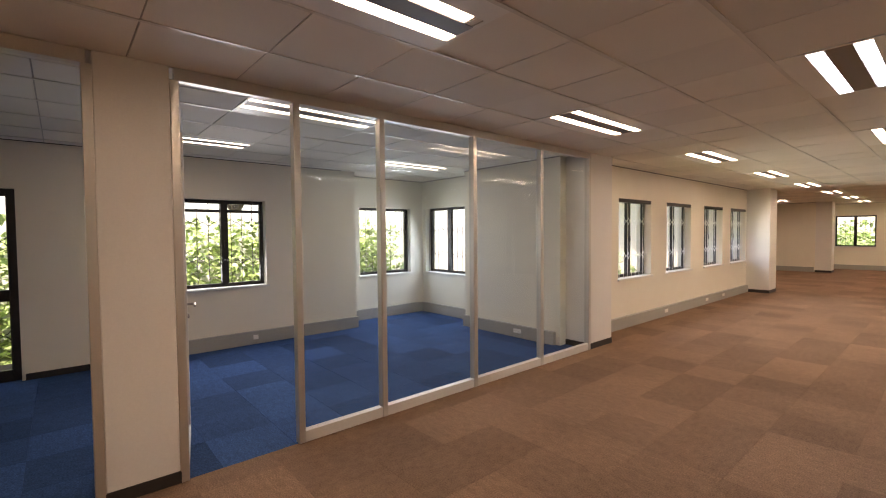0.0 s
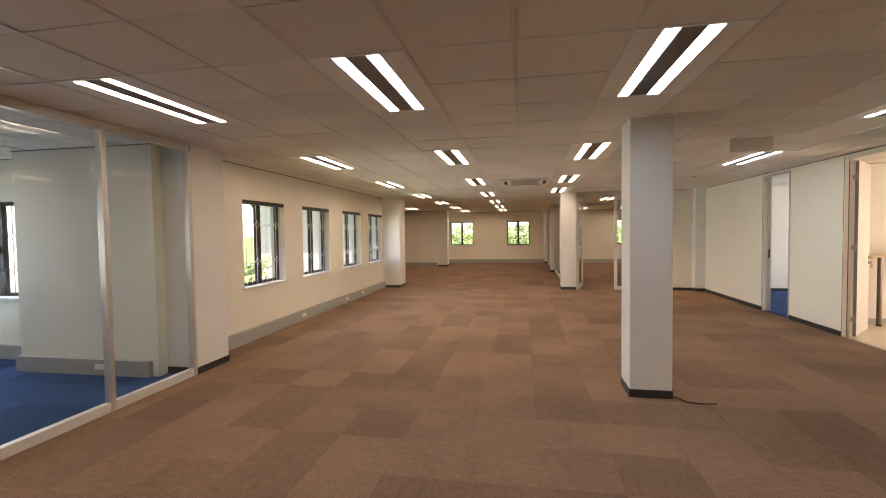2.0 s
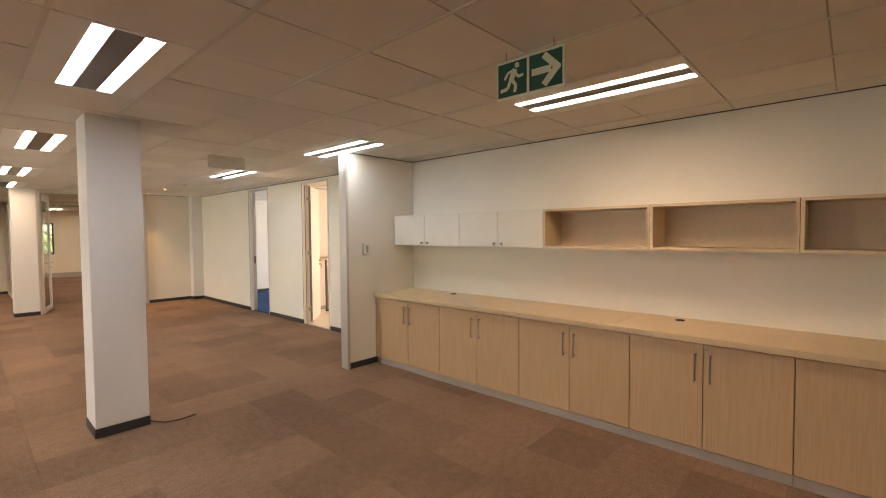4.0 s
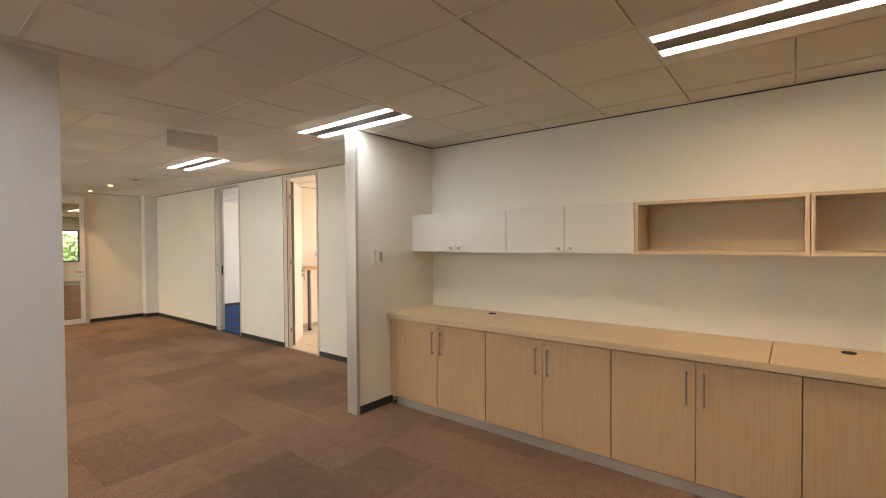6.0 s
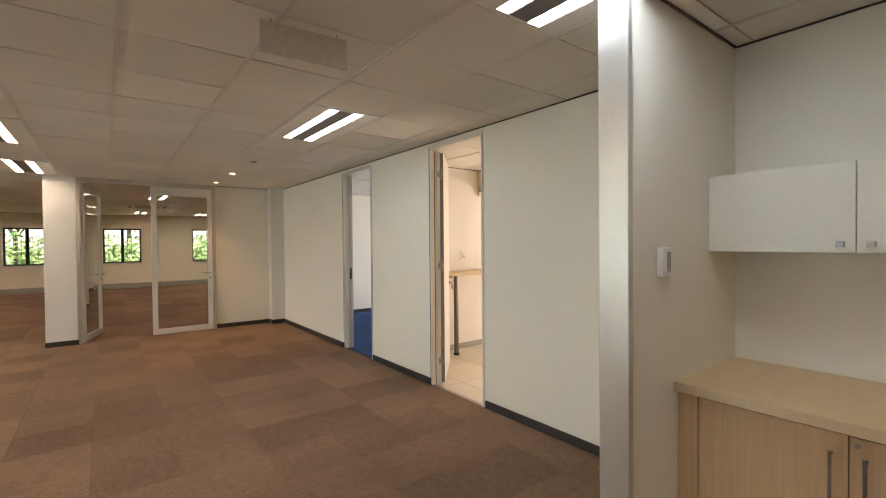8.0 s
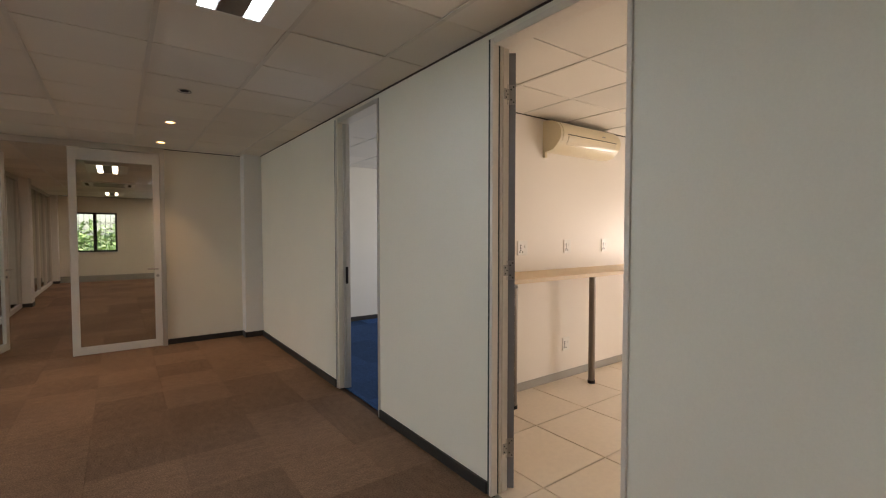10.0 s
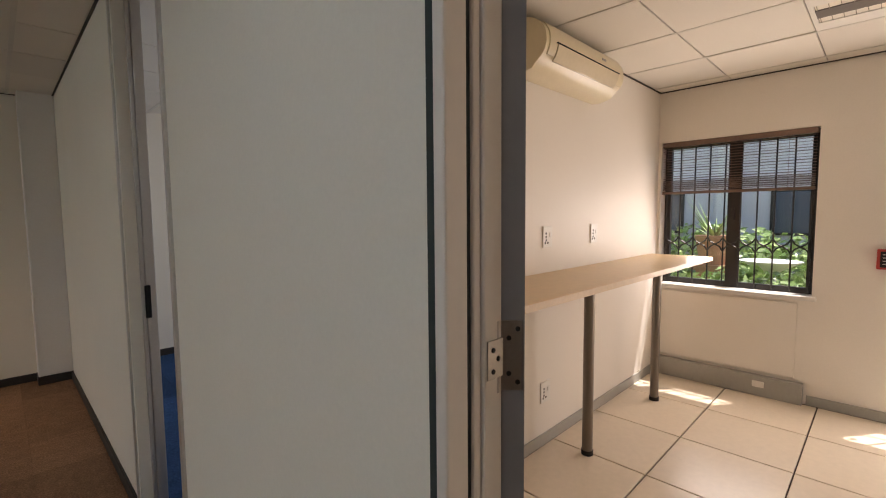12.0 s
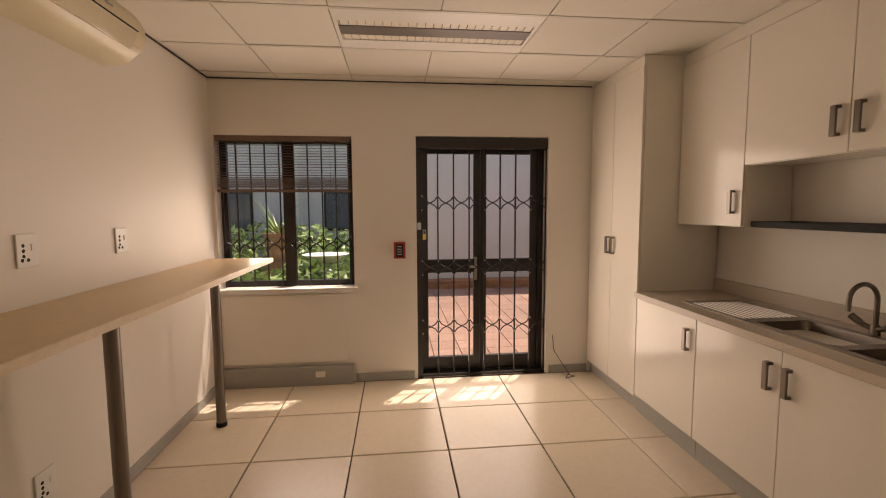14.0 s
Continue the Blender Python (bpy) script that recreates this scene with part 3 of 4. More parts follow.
part("bottom_rail", B(0.012, 1.098, 0.0, 0.034, 1.655, 1.68, 0.004), BLINDW, vb)
for x in (0.18, 0.55, 0.93):
    part("cord", rod(bmesh.new(), (x, 0.0, 1.67), (x, 0.0, 2.08), 0.0015, 5), BLINDW, vb)
solid("wall_panel", B(8.815, 8.831, 7.42, 8.44, 0.19, 0.785, 0.004), KPAINT, "painted infill panel under the kitchen window", "panel", "structure")

# ---------------------------------------------------------------- kitchen outside door and trellis gate
kd = thing("door_1", facing_east(8.83, 6.80), "black double glazed door behind a trellis gate", "door", "", "structure")
DW, DH, Y = 1.17, 2.13, 0.14
bm = bmesh.new()
box(bm, 0, 0.05, Y - 0.02, Y + 0.06, 0, DH)
box(bm, DW - 0.05, DW, Y - 0.02, Y + 0.06, 0, DH)
box(bm, 0.05, DW - 0.05, Y - 0.02, Y + 0.06, DH - 0.05, DH)
box(bm, 0.05, DW - 0.05, Y - 0.02, Y + 0.06, 0, 0.02)
part("door_frame", bm, BLACK, kd)
for a, b in ((0.052, 0.583), (0.587, 1.118)):
    bm = bmesh.new()
    for p, q, r, s in ((a, a + 0.055, 0.02, 2.08), (b - 0.055, b, 0.02, 2.08), (a + 0.055, b - 0.055, 0.02, 0.14), (a + 0.055, b - 0.055, 0.93, 1.05), (a + 0.055, b - 0.055, 2.0, 2.08)):
        box(bm, p, q, Y, Y + 0.045, r, s)
    leaf = part("door_leaf", bm, BLACK, kd)
    for r, s in ((0.14, 0.93), (1.05, 2.0)):
        p = part("pane", B(a + 0.055, b - 0.055, Y + 0.02, Y + 0.026, r, s), GLASS, leaf)
        p.visible_shadow = False
bm = B(0.53, 0.556, Y - 0.012, Y, 0.86, 1.07, 0.003)
box(bm, 0.47, 0.55, Y - 0.05, Y - 0.035, 0.975, 0.995, 0.004)
box(bm, 0.535, 0.55, Y - 0.05, Y - 0.01, 0.975, 0.995)
part("door_handle", bm, STEEL, kd, "steel lever handle")
tg = thing("trellis_gate", facing_east(8.83, 6.80), "black steel sliding trellis security gate in the doorway", "security gate")
part("top_track", B(0.0, DW, 0.01, 0.08, 2.03, 2.125, 0.004), BLACK, tg)
part("bottom_track", B(0.0, DW, 0.03, 0.06, 0.0, 0.018), BLACK, tg)
part("lock_post", B(0.0, 0.045, 0.025, 0.065, 0.018, 2.03), BLACK, tg)
n, p0 = 8, 0.05
pitch = (DW - p0 - 0.005) / n
me = mesh_of("bar", B(-0.006, 0.006, 0.035, 0.05, 0.012, 2.03), BLACK)
for i in range(1, n + 1):
    b = part("bar", me, None, tg)
    b.location = (p0 + i * pitch, 0, 0)
for zt in (0.46, 0.99, 1.56):
    bm = bmesh.new()
    scissor(bm, p0, pitch, n, zt, 0.062, 0.028, 0.0055)
    part("scissor_link", bm, BLACK, tg)
    me = mesh_of("rivet", rod(bmesh.new(), (0, 0.015, 0), (0, 0.03, 0), 0.006, 8), STEEL)
    for i in range(n + 1):
        for s in (-1, 1):
            rv = part("rivet", me, None, tg)
            rv.location = (p0 + i * pitch, 0, zt + s * 0.06)
part("lock_case", B(0.005, 0.04, 0.005, 0.026, 1.33, 1.39, 0.003), STEEL, tg)
pl = thing("padlock", facing_east(8.83, 6.80), "yellow brass padlock hanging on the trellis gate", "padlock")
part("body", B(0.052, 0.082, 0.0, 0.02, 1.24, 1.29, 0.004), BRASS, pl)
part("shackle", tube(bmesh.new(), [(0.057, 0.01, 1.29), (0.057, 0.01, 1.325), (0.077, 0.01, 1.325), (0.077, 0.01, 1.29)], 0.004), STEEL, pl)
call = thing("break_glass_box", facing_east(8.83, 7.00), "red plastic emergency door release box on the wall", "call point")
part("housing", B(0, 0.10, -0.045, 0.0, 1.085, 1.225, 0.006), RED, call)
part("face", B(0.018, 0.082, -0.049, -0.044, 1.10, 1.21), DARKP, call)
for i in range(4):
    part("lettering", B(0.03, 0.07, -0.051, -0.0485, 1.12 + i * 0.022, 1.125 + i * 0.022), WHITE, call)
cab = solid("loose_cable", tube(bmesh.new(), [(8.815, 5.57, 0.36), (8.81, 5.56, 0.22), (8.79, 5.50, 0.12), (8.74, 5.44, 0.02), (8.66, 5.50, 0.008), (8.70, 5.40, 0.008), (8.76, 5.46, 0.01)], 0.003, 6), DARKP, "thin dark loose cable lying at the skirting", "cable")


# ---------------------------------------------------------------- glass partitions
def glazed(name, m, posts, z1, label, skip=(), low=0.085, head=0.075):
    """Full-height glazing: posts at the local x given, panes between, a bottom and a top rail."""
    g = thing(name, m, label, "glass partition", "", "structure")
    part("top_rail", B(posts[0], posts[-1], 0.0, 0.06, z1 - head, z1, 0.003), ALU, g)
    for i, (a, b) in enumerate(zip(posts, posts[1:])):
        if i in skip:
            continue
        part("bottom_rail", B(a + 0.025, b - 0.025, 0.0, 0.06, 0.0, low, 0.003), ALU_WHITE, g)
        p = part("pane", B(a + 0.02, b - 0.02, 0.027, 0.033, low, z1 - head), GLASS, g)
        p.visible_shadow = False
    for a in posts:
        part("post", B(a - 0.025, a + 0.025, -0.004, 0.064, 0.0, z1 - head, 0.004), ALU, g)
    return g


glazed("glass_partition", facing_west(-3.15, 0.0), [-0.125, 0.64, 1.37, 2.455, 3.54, 4.555], CEIL - 0.005, "aluminium framed floor to ceiling glass partition", skip=(0,))
glazed("glass_partition", facing_west(-3.15, 0.0), [-4.2, -2.9, -1.7, -0.545], CEIL - 0.005, "aluminium framed glass partition beside the column", skip=(2,))
glazed("glass_partition", facing_east(1.62, 17.55), [0.03, 1.2, 2.4, 3.6, 4.8], CEIL - 0.005, "aluminium framed glass partition of the far room")
glazed("glass_partition", facing_east(1.62, 22.55), [0.03, 1.2, 2.4, 3.5, 4.62], CEIL - 0.005, "aluminium framed glass partition of the far room")


def glass_leaf(name, m, w, h, label, flip=1):
    d = thing(name, m, label, "door", "", "structure")
    bm = bmesh.new()
    for a, b, c, e in ((0, 0.075, 0.01, h), (w - 0.075, w, 0.01, h), (0.075, w - 0.075, 0.01, 0.10), (0.075, w - 0.075, h - 0.14, h)):
        box(bm, a, b, 0, 0.04, c, e)
    part("leaf_frame", bm, ALU_WHITE, d)
    p = part("pane", B(0.075, w - 0.075, 0.017, 0.023, 0.10, h - 0.14), GLASS, d)
    p.visible_shadow = False
    hx = w - 0.04
    bm = bmesh.new()
    for s, y in ((-1, 0.0), (1, 0.04)):
        rod(bm, (hx, y, 1.02), (hx, y + s * 0.05, 1.02), 0.009)
        rod(bm, (hx + 0.005, y + s * 0.05, 1.02), (hx - 0.11, y + s * 0.05, 1.02), 0.009)
        rod(bm, (hx, y, 0.93), (hx, y + s * 0.012, 0.93), 0.018)
    part("door_handle", bm, STEEL, d, "steel lever handle")
    return d


# outside door of the office
od = thing("door_6", facing_west(-6.55, -2.0), "dark framed glazed outside door with trellis", "door", "", "structure")
bm = bmesh.new()
for a, b, c, e in ((0, 0.07, 0, 2.06), (0.90, 0.97, 0, 2.06), (0.07, 0.90, 1.98, 2.06), (0.07, 0.90, 0.0, 0.12), (0.07, 0.90, 0.86, 0.98)):
    box(bm, a, b, 0.06, 0.12, c, e)
part("door_frame", bm, BLACK, od)
for c, e in ((0.12, 0.86), (0.98, 1.98)):
    p = part("pane", B(0.07, 0.90, 0.088, 0.094, c, e), GLASS, od)
    p.visible_shadow = False
for i in range(8):
    part("bar", rod(bmesh.new(), (0.06 + i * 0.12, 0.03, 0.02), (0.06 + i * 0.12, 0.03, 2.04), 0.006, 6), BLACK, od)
for zt in (0.5, 1.5):
    bm = bmesh.new()
    scissor(bm, 0.06, 0.12, 7, zt, 0.055, 0.022, 0.005)
    part("scissor_link", bm, BLACK, od)
# office doorway leaf, swung in against the pane
glass_leaf("door_2", pose(-3.17, -0.10, 0, 0, 0, 168), 0.74, 2.46, "open aluminium framed glass office door")
# double doors of the far glass room
gf = thing("glass_front", facing_north(1.82, 12.38), "grey aluminium frame of the glass double doors", "door frame", "", "structure")
part("top_rail", B(0.0, 1.93, 0.0, 0.07, 2.50, CEIL - 0.003), ALU, gf)
part("post", B(0.0, 0.05, 0.0, 0.07, 0.0, 2.50), ALU, gf)
part("post", B(1.88, 1.93, 0.0, 0.07, 0.0, 2.50), ALU, gf)
glass_leaf("door_3", pose(2.785, 12.39, 0), 0.91, 2.49, "closed aluminium framed glass door")
glass_leaf("door_4", pose(1.90, 12.42, 0, 0, 0, 76), 0.90, 2.49, "open aluminium framed glass door")

# ---------------------------------------------------------------- inner door frames and the kitchen door
for name, y0, y1, kit in (("door_frame_1", 6.58, 7.40, 1), ("door_frame_2", 8.71, 9.52, 0)):
    fr = thing(name, facing_east(4.92, y1), "grey painted steel door frame set in the wall", "door frame", "", "structure")
    w = y1 - y0
    mat = DOORP if kit else ALU
    part("jamb", B(w - 0.012, w + 0.012, -0.012, 0.108, 0.0, 2.535, 0.004), mat, fr)
    o = 0.0 if kit else -0.045
    bm = B(o, o + 0.022, -0.010, 0.036, 0.0, 2.535, 0.004)
    box(bm, o, 0.020, 0.050, 0.066, 0.0, 2.535, 0.003)
    box(bm, o, 0.024, 0.068, 0.112, 0.0, 2.535, 0.004)
    part("jamb", bm, mat, fr)
    # flat dark strip in place of a shaded gap; groove coloured dark likewise
    part("shadow_gap", B(o - 0.017, o, -0.005, 0.001, 0.0, 2.535), JAMBGAP, fr, "dark strip painted for the shaded gap beside the frame")
    part("groove", B(o + 0.001, o + 0.014, 0.036, 0.050, 0.0, 2.535), JAMBGAP, fr, "groove in the jamb, darkened for its shade")
    part("head", B(0.029, w - 0.012, -0.012, 0.108, 2.495, 2.535, 0.004), mat, fr)
    if kit:
        for z in (0.25, 1.27, 2.25):
            hg = part("hinge_plate", B(0.024, 0.027, 0.074, 0.111, z - 0.03, z + 0.03, 0.001), STEEL, fr, "steel hinge plate")
            for k, dz in ((0.086, 0.015), (0.098, 0.0), (0.086, -0.018)):
                part("screw", rod(bmesh.new(), (0.0265, k, z + dz), (0.0285, k, z + dz), 0.004, 8), DARKP, hg)
    if not kit:
        part("strike_plate", B(0.028, 0.031, 0.06, 0.085, 1.0, 1.16), DARKP, fr)

dl = thing("door_5", pose(5.061, 7.354, 0, 0, 0, 48), "open painted door with grey edge and keys in the lock", "door", "", "structure")
part("leaf", B(0.004, 0.80, 0.0, 0.042, 0.012, 2.48, 0.002), DOORP, dl)
part("edge", B(0.0, 0.0045, 0.0005, 0.0415, 0.014, 2.478), DOOREDGE, dl, "grey painted door edge")
for z in (0.25, 1.27, 2.25):
    bm = B(-0.003, 0.0, 0.006, 0.042, z - 0.055, z + 0.055)
    hp = part("hinge", bm, STEEL, dl, "steel butt hinge")
    part("knuckle", rod(bmesh.new(), (-0.004, 0.049, z - 0.056), (-0.004, 0.049, z + 0.056), 0.0085, 16), STEEL, hp)
    for k in ((0.012, -0.042), (0.026, -0.028), (0.026, 0.028), (0.012, 0.042)):
        part("screw", rod(bmesh.new(), (-0.0045, k[0], z + k[1]), (-0.002, k[0], z + k[1]), 0.004, 8), DARKP, hp)
bm = bmesh.new()
for s, y in ((-1, 0.0), (1, 0.042)):
    rod(bm, (0.74, y, 1.095), (0.74, y + s * 0.009, 1.095), 0.026, 20)
    rod(bm, (0.74, y, 1.095), (0.74, y + s * 0.055, 1.095), 0.009)
    rod(bm, (0.748, y + s * 0.052, 1.095), (0.645, y + s * 0.052, 1.095), 0.009)
    rod(bm, (0.645, y + s * 0.052, 1.095), (0.645, y + s * 0.02, 1.095), 0.009)
    rod(bm, (0.74, y, 1.02), (0.74, y + s * 0.009, 1.02), 0.024, 20)
part("door_handle", bm, STEEL, dl, "brushed steel lever handle", True)
ky = thing("keys", pose(5.061, 7.354, 0, 0, 0, 48), "small bunch of steel keys hanging from the lock", "keys")
part("key", B(0.737, 0.743, -0.04, -0.009, 1.01, 1.03), STEEL, ky)
part("key_ring", tube(bmesh.new(), [(0.74, -0.04 + 0.012 * math.cos(a * 0.7), 1.005 + 0.012 * math.sin(a * 0.7)) for a in range(10)], 0.0015, 5), STEEL, ky)
part("key", B(0.736, 0.744, -0.047, -0.033, 0.94, 0.995, 0.002), STEEL, ky)
part("key", B(0.745, 0.748, -0.043, -0.03, 0.95, 0.995, 0.001), STEEL, ky)

solid("loose_cable", tube(bmesh.new(), [(1.82, 4.60, 0.006), (1.90, 4.47, 0.006), (2.00, 4.44, 0.006), (2.14, 4.46, 0.006)], 0.005, 6), DARKP, "thin dark cable lying on the carpet by the column", "cable")
# aluminium end strip of the fin wall
solid("trim_fin", B(3.825, 3.86, 4.522, 4.658, 0.0, CEIL, 0.004), ALU, "aluminium end strip of the fin wall", "trim", "structure")
th = thing("thermostat", facing_north(4.06, 4.53), "small white wall thermostat with a grey display", "thermostat")
part("housing", B(0, 0.085, -0.028, 0, 1.36, 1.49, 0.006), WHITE, th)
part("display", B(0.04, 0.07, -0.03, -0.027, 1.385, 1.47), TRUNK, th)

# ---------------------------------------------------------------- nook cabinets
def handle_bar(x, y, z0, z1, r=0.006, stand=0.03):
    bm = rod(bmesh.new(), (x, y - stand, z0), (x, y - stand, z1), r, 10)
    for z in (z0 + 0.012, z1 - 0.012):
        rod(bm, (x, y, z), (x, y - stand, z), r * 0.8, 8)
    return bm


def base_unit(m, w):
    u = thing("base_cabinet", m, "pale oak two-door base cabinet with steel bar handles", "cabinet", "row of base cabinets")
    part("body", B(0.0, w, 0.022, 0.62, 0.07, 0.822), OAK, u)
    part("plinth", B(0.0, w, 0.006, 0.02, 0.0, 0.068), ALU, u, "metal faced plinth")
    for i, (a, b) in enumerate(((0.002, w / 2 - 0.002), (w / 2 + 0.002, w - 0.002))):
        d = part("door", B(a, b, 0.0, 0.019, 0.075, 0.82, 0.0015), OAK, u)
        x = b - 0.045 if i == 0 else a + 0.045
        part("handle", handle_bar(x, 0.0, 0.555, 0.757), STEEL, d, "steel bar handle")
        if i:
            part("lock", rod(bmesh.new(), (a + 0.02, 0.0, 0.79), (a + 0.02, -0.006, 0.79), 0.008, 12), STEEL, d)
    return u


bu = base_unit(facing_east(4.25, 4.44), 1.01)
for i in range(1, 5):
    copy_thing(bu, facing_east(4.25, 4.44 - 1.013 * i))
solid("filler_panel", B(4.252, 4.27, 4.442, 4.528, 0.07, 0.822, 0.0015), OAK, "narrow pale oak filler strip beside the cabinets", "panel")
wt = thing("worktop", facing_east(4.22, 4.53), "long maple laminate worktop on the base cabinets", "worktop")
part("top", B(0.0, 2.98, 0.0, 0.70, 0.832, 0.876, 0.004), MAPLE, wt)
part("top", B(2.984, 5.53, 0.0, 0.70, 0.832, 0.876, 0.004), MAPLE, wt)
part("edging", B(0.0, 5.53, -0.003, 0.0, 0.834, 0.874), BEECH, wt, "yellowish edge strip")
for x in (0.85, 3.35):
    cg = thing("cable_grommet", facing_east(4.22, 4.53), "round dark cable grommet in the worktop", "grommet")
    part("ring", rod(bmesh.new(), (x, 0.55, 0.876), (x, 0.55, 0.882), 0.035, 24), DARKP, cg)

# wall cupboards and open shelves
X0 = 4.58


def wall_cupboard(y, w):
    u = thing("wall_cupboard", facing_east(X0, y), "cream two-door wall cupboard with small square knobs", "cupboard", "row of wall cupboards")
    part("body", B(0.0, w, 0.02, 0.34, 1.467, 1.834), CREAM, u)
    for i, (a, b) in enumerate(((0.002, w / 2 - 0.002), (w / 2 + 0.002, w - 0.002))):
        d = part("door", B(a, b, 0.0, 0.018, 1.464, 1.838, 0.0015), CREAM, u)
        x = b - 0.045 if i == 0 else a + 0.045
        part("knob", B(x - 0.013, x + 0.013, -0.025, 0.0, 1.486, 1.512, 0.003), STEEL, d, "square steel knob")
    return u


wall_cupboard(4.528, 1.106)
wall_cupboard(3.42, 1.068)
for y, w in ((2.349, 0.98), (1.365, 0.96), (0.40, 0.96)):
    sh = thing("open_shelf", facing_east(X0, y), "open maple box shelf on the wall", "shelf", "row of open shelves")
    part("side", B(0.0, 0.022, 0.0, 0.34, 1.464, 1.838), BEECH, sh)
    part("side", B(w - 0.022, w, 0.0, 0.34, 1.464, 1.838), BEECH, sh)
    part("top", B(0.022, w - 0.022, 0.0, 0.34, 1.816, 1.838), BEECH, sh)
    part("bottom", B(0.022, w - 0.022, 0.0, 0.34, 1.464, 1.486), BEECH, sh)
    part("back", B(0.022, w - 0.022, 0.325, 0.338, 1.486, 1.816), BEECH, sh)

# ---------------------------------------------------------------- signs, downlights, ceiling unit
ex = thing("exit_sign", facing_east(2.75, 1.58), "green and white running figure and arrow exit sign", "exit sign")
part("panel", B(0.0, 0.40, 0.0, 0.012, 2.325, 2.53, 0.002), SIGNW, ex)
part("field", B(0.012, 0.187, -0.003, 0.0, 2.34, 2.515), GREEN, ex)
part("field", B(0.205, 0.388, -0.003, 0.0, 2.34, 2.515), GREEN, ex)
bm = bmesh.new()


def stroke(bm, a, b, w, y=-0.0055):
    a, b = Vector((a[0], y, a[1])), Vector((b[0], y, b[1]))
    d = (b - a).normalized()
    s = Vector((-d.z, 0, d.x)) * w / 2
    vs = [bm.verts.new(v) for v in (a - s, b - s, b + s, a + s)]
    wv = [bm.verts.new(v.co + Vector((0, 0.0024, 0))) for v in vs]
    bm.faces.new(vs)
    for i in range(4):
        bm.faces.new((vs[i], wv[i], wv[(i + 1) % 4], vs[(i + 1) % 4]))


stroke(bm, (0.22, 2.428), (0.33, 2.428), 0.034)
stroke(bm, (0.372, 2.42), (0.29, 2.502), 0.034, -0.006)
stroke(bm, (0.372, 2.436), (0.29, 2.354), 0.034, -0.0065)
part("arrow", bm, SIGNW, ex)
bm = rod(bmesh.new(), (0.132, -0.006, 2.492), (0.132, -0.003, 2.492), 0.014, 16)
for k, (a, b, w) in enumerate((((0.12, 2.475), (0.095, 2.42), 0.03), ((0.118, 2.47), (0.075, 2.462), 0.014), ((0.075, 2.462), (0.055, 2.43), 0.014), ((0.118, 2.462), (0.14, 2.43), 0.014), ((0.14, 2.43), (0.17, 2.435), 0.014), ((0.098, 2.425), (0.125, 2.39), 0.018), ((0.125, 2.39), (0.118, 2.355), 0.018), ((0.095, 2.425), (0.075, 2.38), 0.018), ((0.075, 2.38), (0.03, 2.372), 0.018))):
    stroke(bm, a, b, w, -0.0055 - 0.0003 * k)
part("figure", bm, SIGNW, ex)
for x in (0.06, 0.34):
    part("hanger", rod(bmesh.new(), (x, 0.006, 2.53), (x, 0.006, CEIL + 0.004), 0.003, 6), STEEL, ex)
bs = thing("hanging_sign", pose(2.74, 5.70, 0, 0, 0, -4), "blank off-white sign panel hung below the ceiling", "sign")
part("panel", B(0.0, 0.42, 0.0, 0.014, 2.405, 2.557, 0.002), shader("sign_board", (0.76, 0.71, 0.62), 0.6), bs)
for x in (0.05, 0.37):
    part("hanger", rod(bmesh.new(), (x, 0.007, 2.557), (x, 0.007, CEIL + 0.004), 0.003, 6), STEEL, bs)

for x, y, lit in ((3.69, 10.74, 1), (3.69, 11.94, 1), (3.69, 9.54, 0)):
    dn = thing("downlight", pose(x, y, CEIL), "small round recessed downlight in the ceiling", "downlight", "ceiling downlights")
    bm = bmesh.new()
    bmesh.ops.create_cone(bm, segments=24, radius1=0.05, radius2=0.042, depth=0.008, cap_ends=False, matrix=Matrix.Translation((0, 0, -0.004)))
    part("rim", bm, WHITE if lit else STEEL, dn)
    part("lamp", rod(bmesh.new(), (0, 0, -0.004), (0, 0, -0.001), 0.030, 20), SPOT if lit else DARKP, dn)
    if lit:
        sp = bpy.data.lights.new("downlight_beam", "SPOT")
        sp.energy, sp.color, sp.spot_size, sp.spot_blend, sp.shadow_soft_size = 13, (1.0, 0.62, 0.30), radians(75), 0.7, 0.03
        new("downlight_beam", sp).matrix_world = pose(x, y, CEIL - 0.02)

ca = thing("ceiling_cassette", pose(0.5, 9.35, CEIL), "white square ceiling air-conditioning cassette with dark slots", "air conditioner")
bm = B(-0.47, 0.47, -0.47, 0.47, -0.035, -0.004, 0.012)
part("panel", bm, WHITE, ca)
part("grille", B(-0.27, 0.27, -0.27, 0.27, -0.04, -0.034), TRUNK, ca)
for k in range(4):
    s = part("air_slot", B(-0.3, 0.3, 0.35, 0.41, -0.038, -0.034), DARKP, ca)
    s.matrix_local = pose(0, 0, 0, 0, 0, 90 * k)
copy_thing(ca, pose(3.1, 18.0, CEIL))


# ---------------------------------------------------------------- sockets
def socket(m, w=0.10, h=0.15, label="white wall socket plate with switches", holes=True):
    s = thing("wall_socket", m, label, "socket", "wall sockets")
    part("plate", B(0, w, -0.009, 0, -h / 2, h / 2, 0.003), WHITE, s)
    if holes:
        for x, z in ((0.3, 0.0), (0.3, 0.16), (0.3, -0.16), (0.5, -0.28), (0.22, -0.28)):
            part("socket_hole", rod(bmesh.new(), (w * x, -0.0095, h * z), (w * x, -0.0085, h * z), 0.008, 10), DARKP, s)
        part("switch", B(w * 0.66, w * 0.84, -0.013, -0.008, h * 0.0, h * 0.2, 0.002), WHITE, s)
    return s


for x, z, w in ((6.22, 1.34, 0.13), (6.88, 1.345, 0.105), (7.51, 1.345, 0.10), (6.87, 0.35, 0.11)):
    socket(facing_north(x, 8.475, z), w, 0.135)
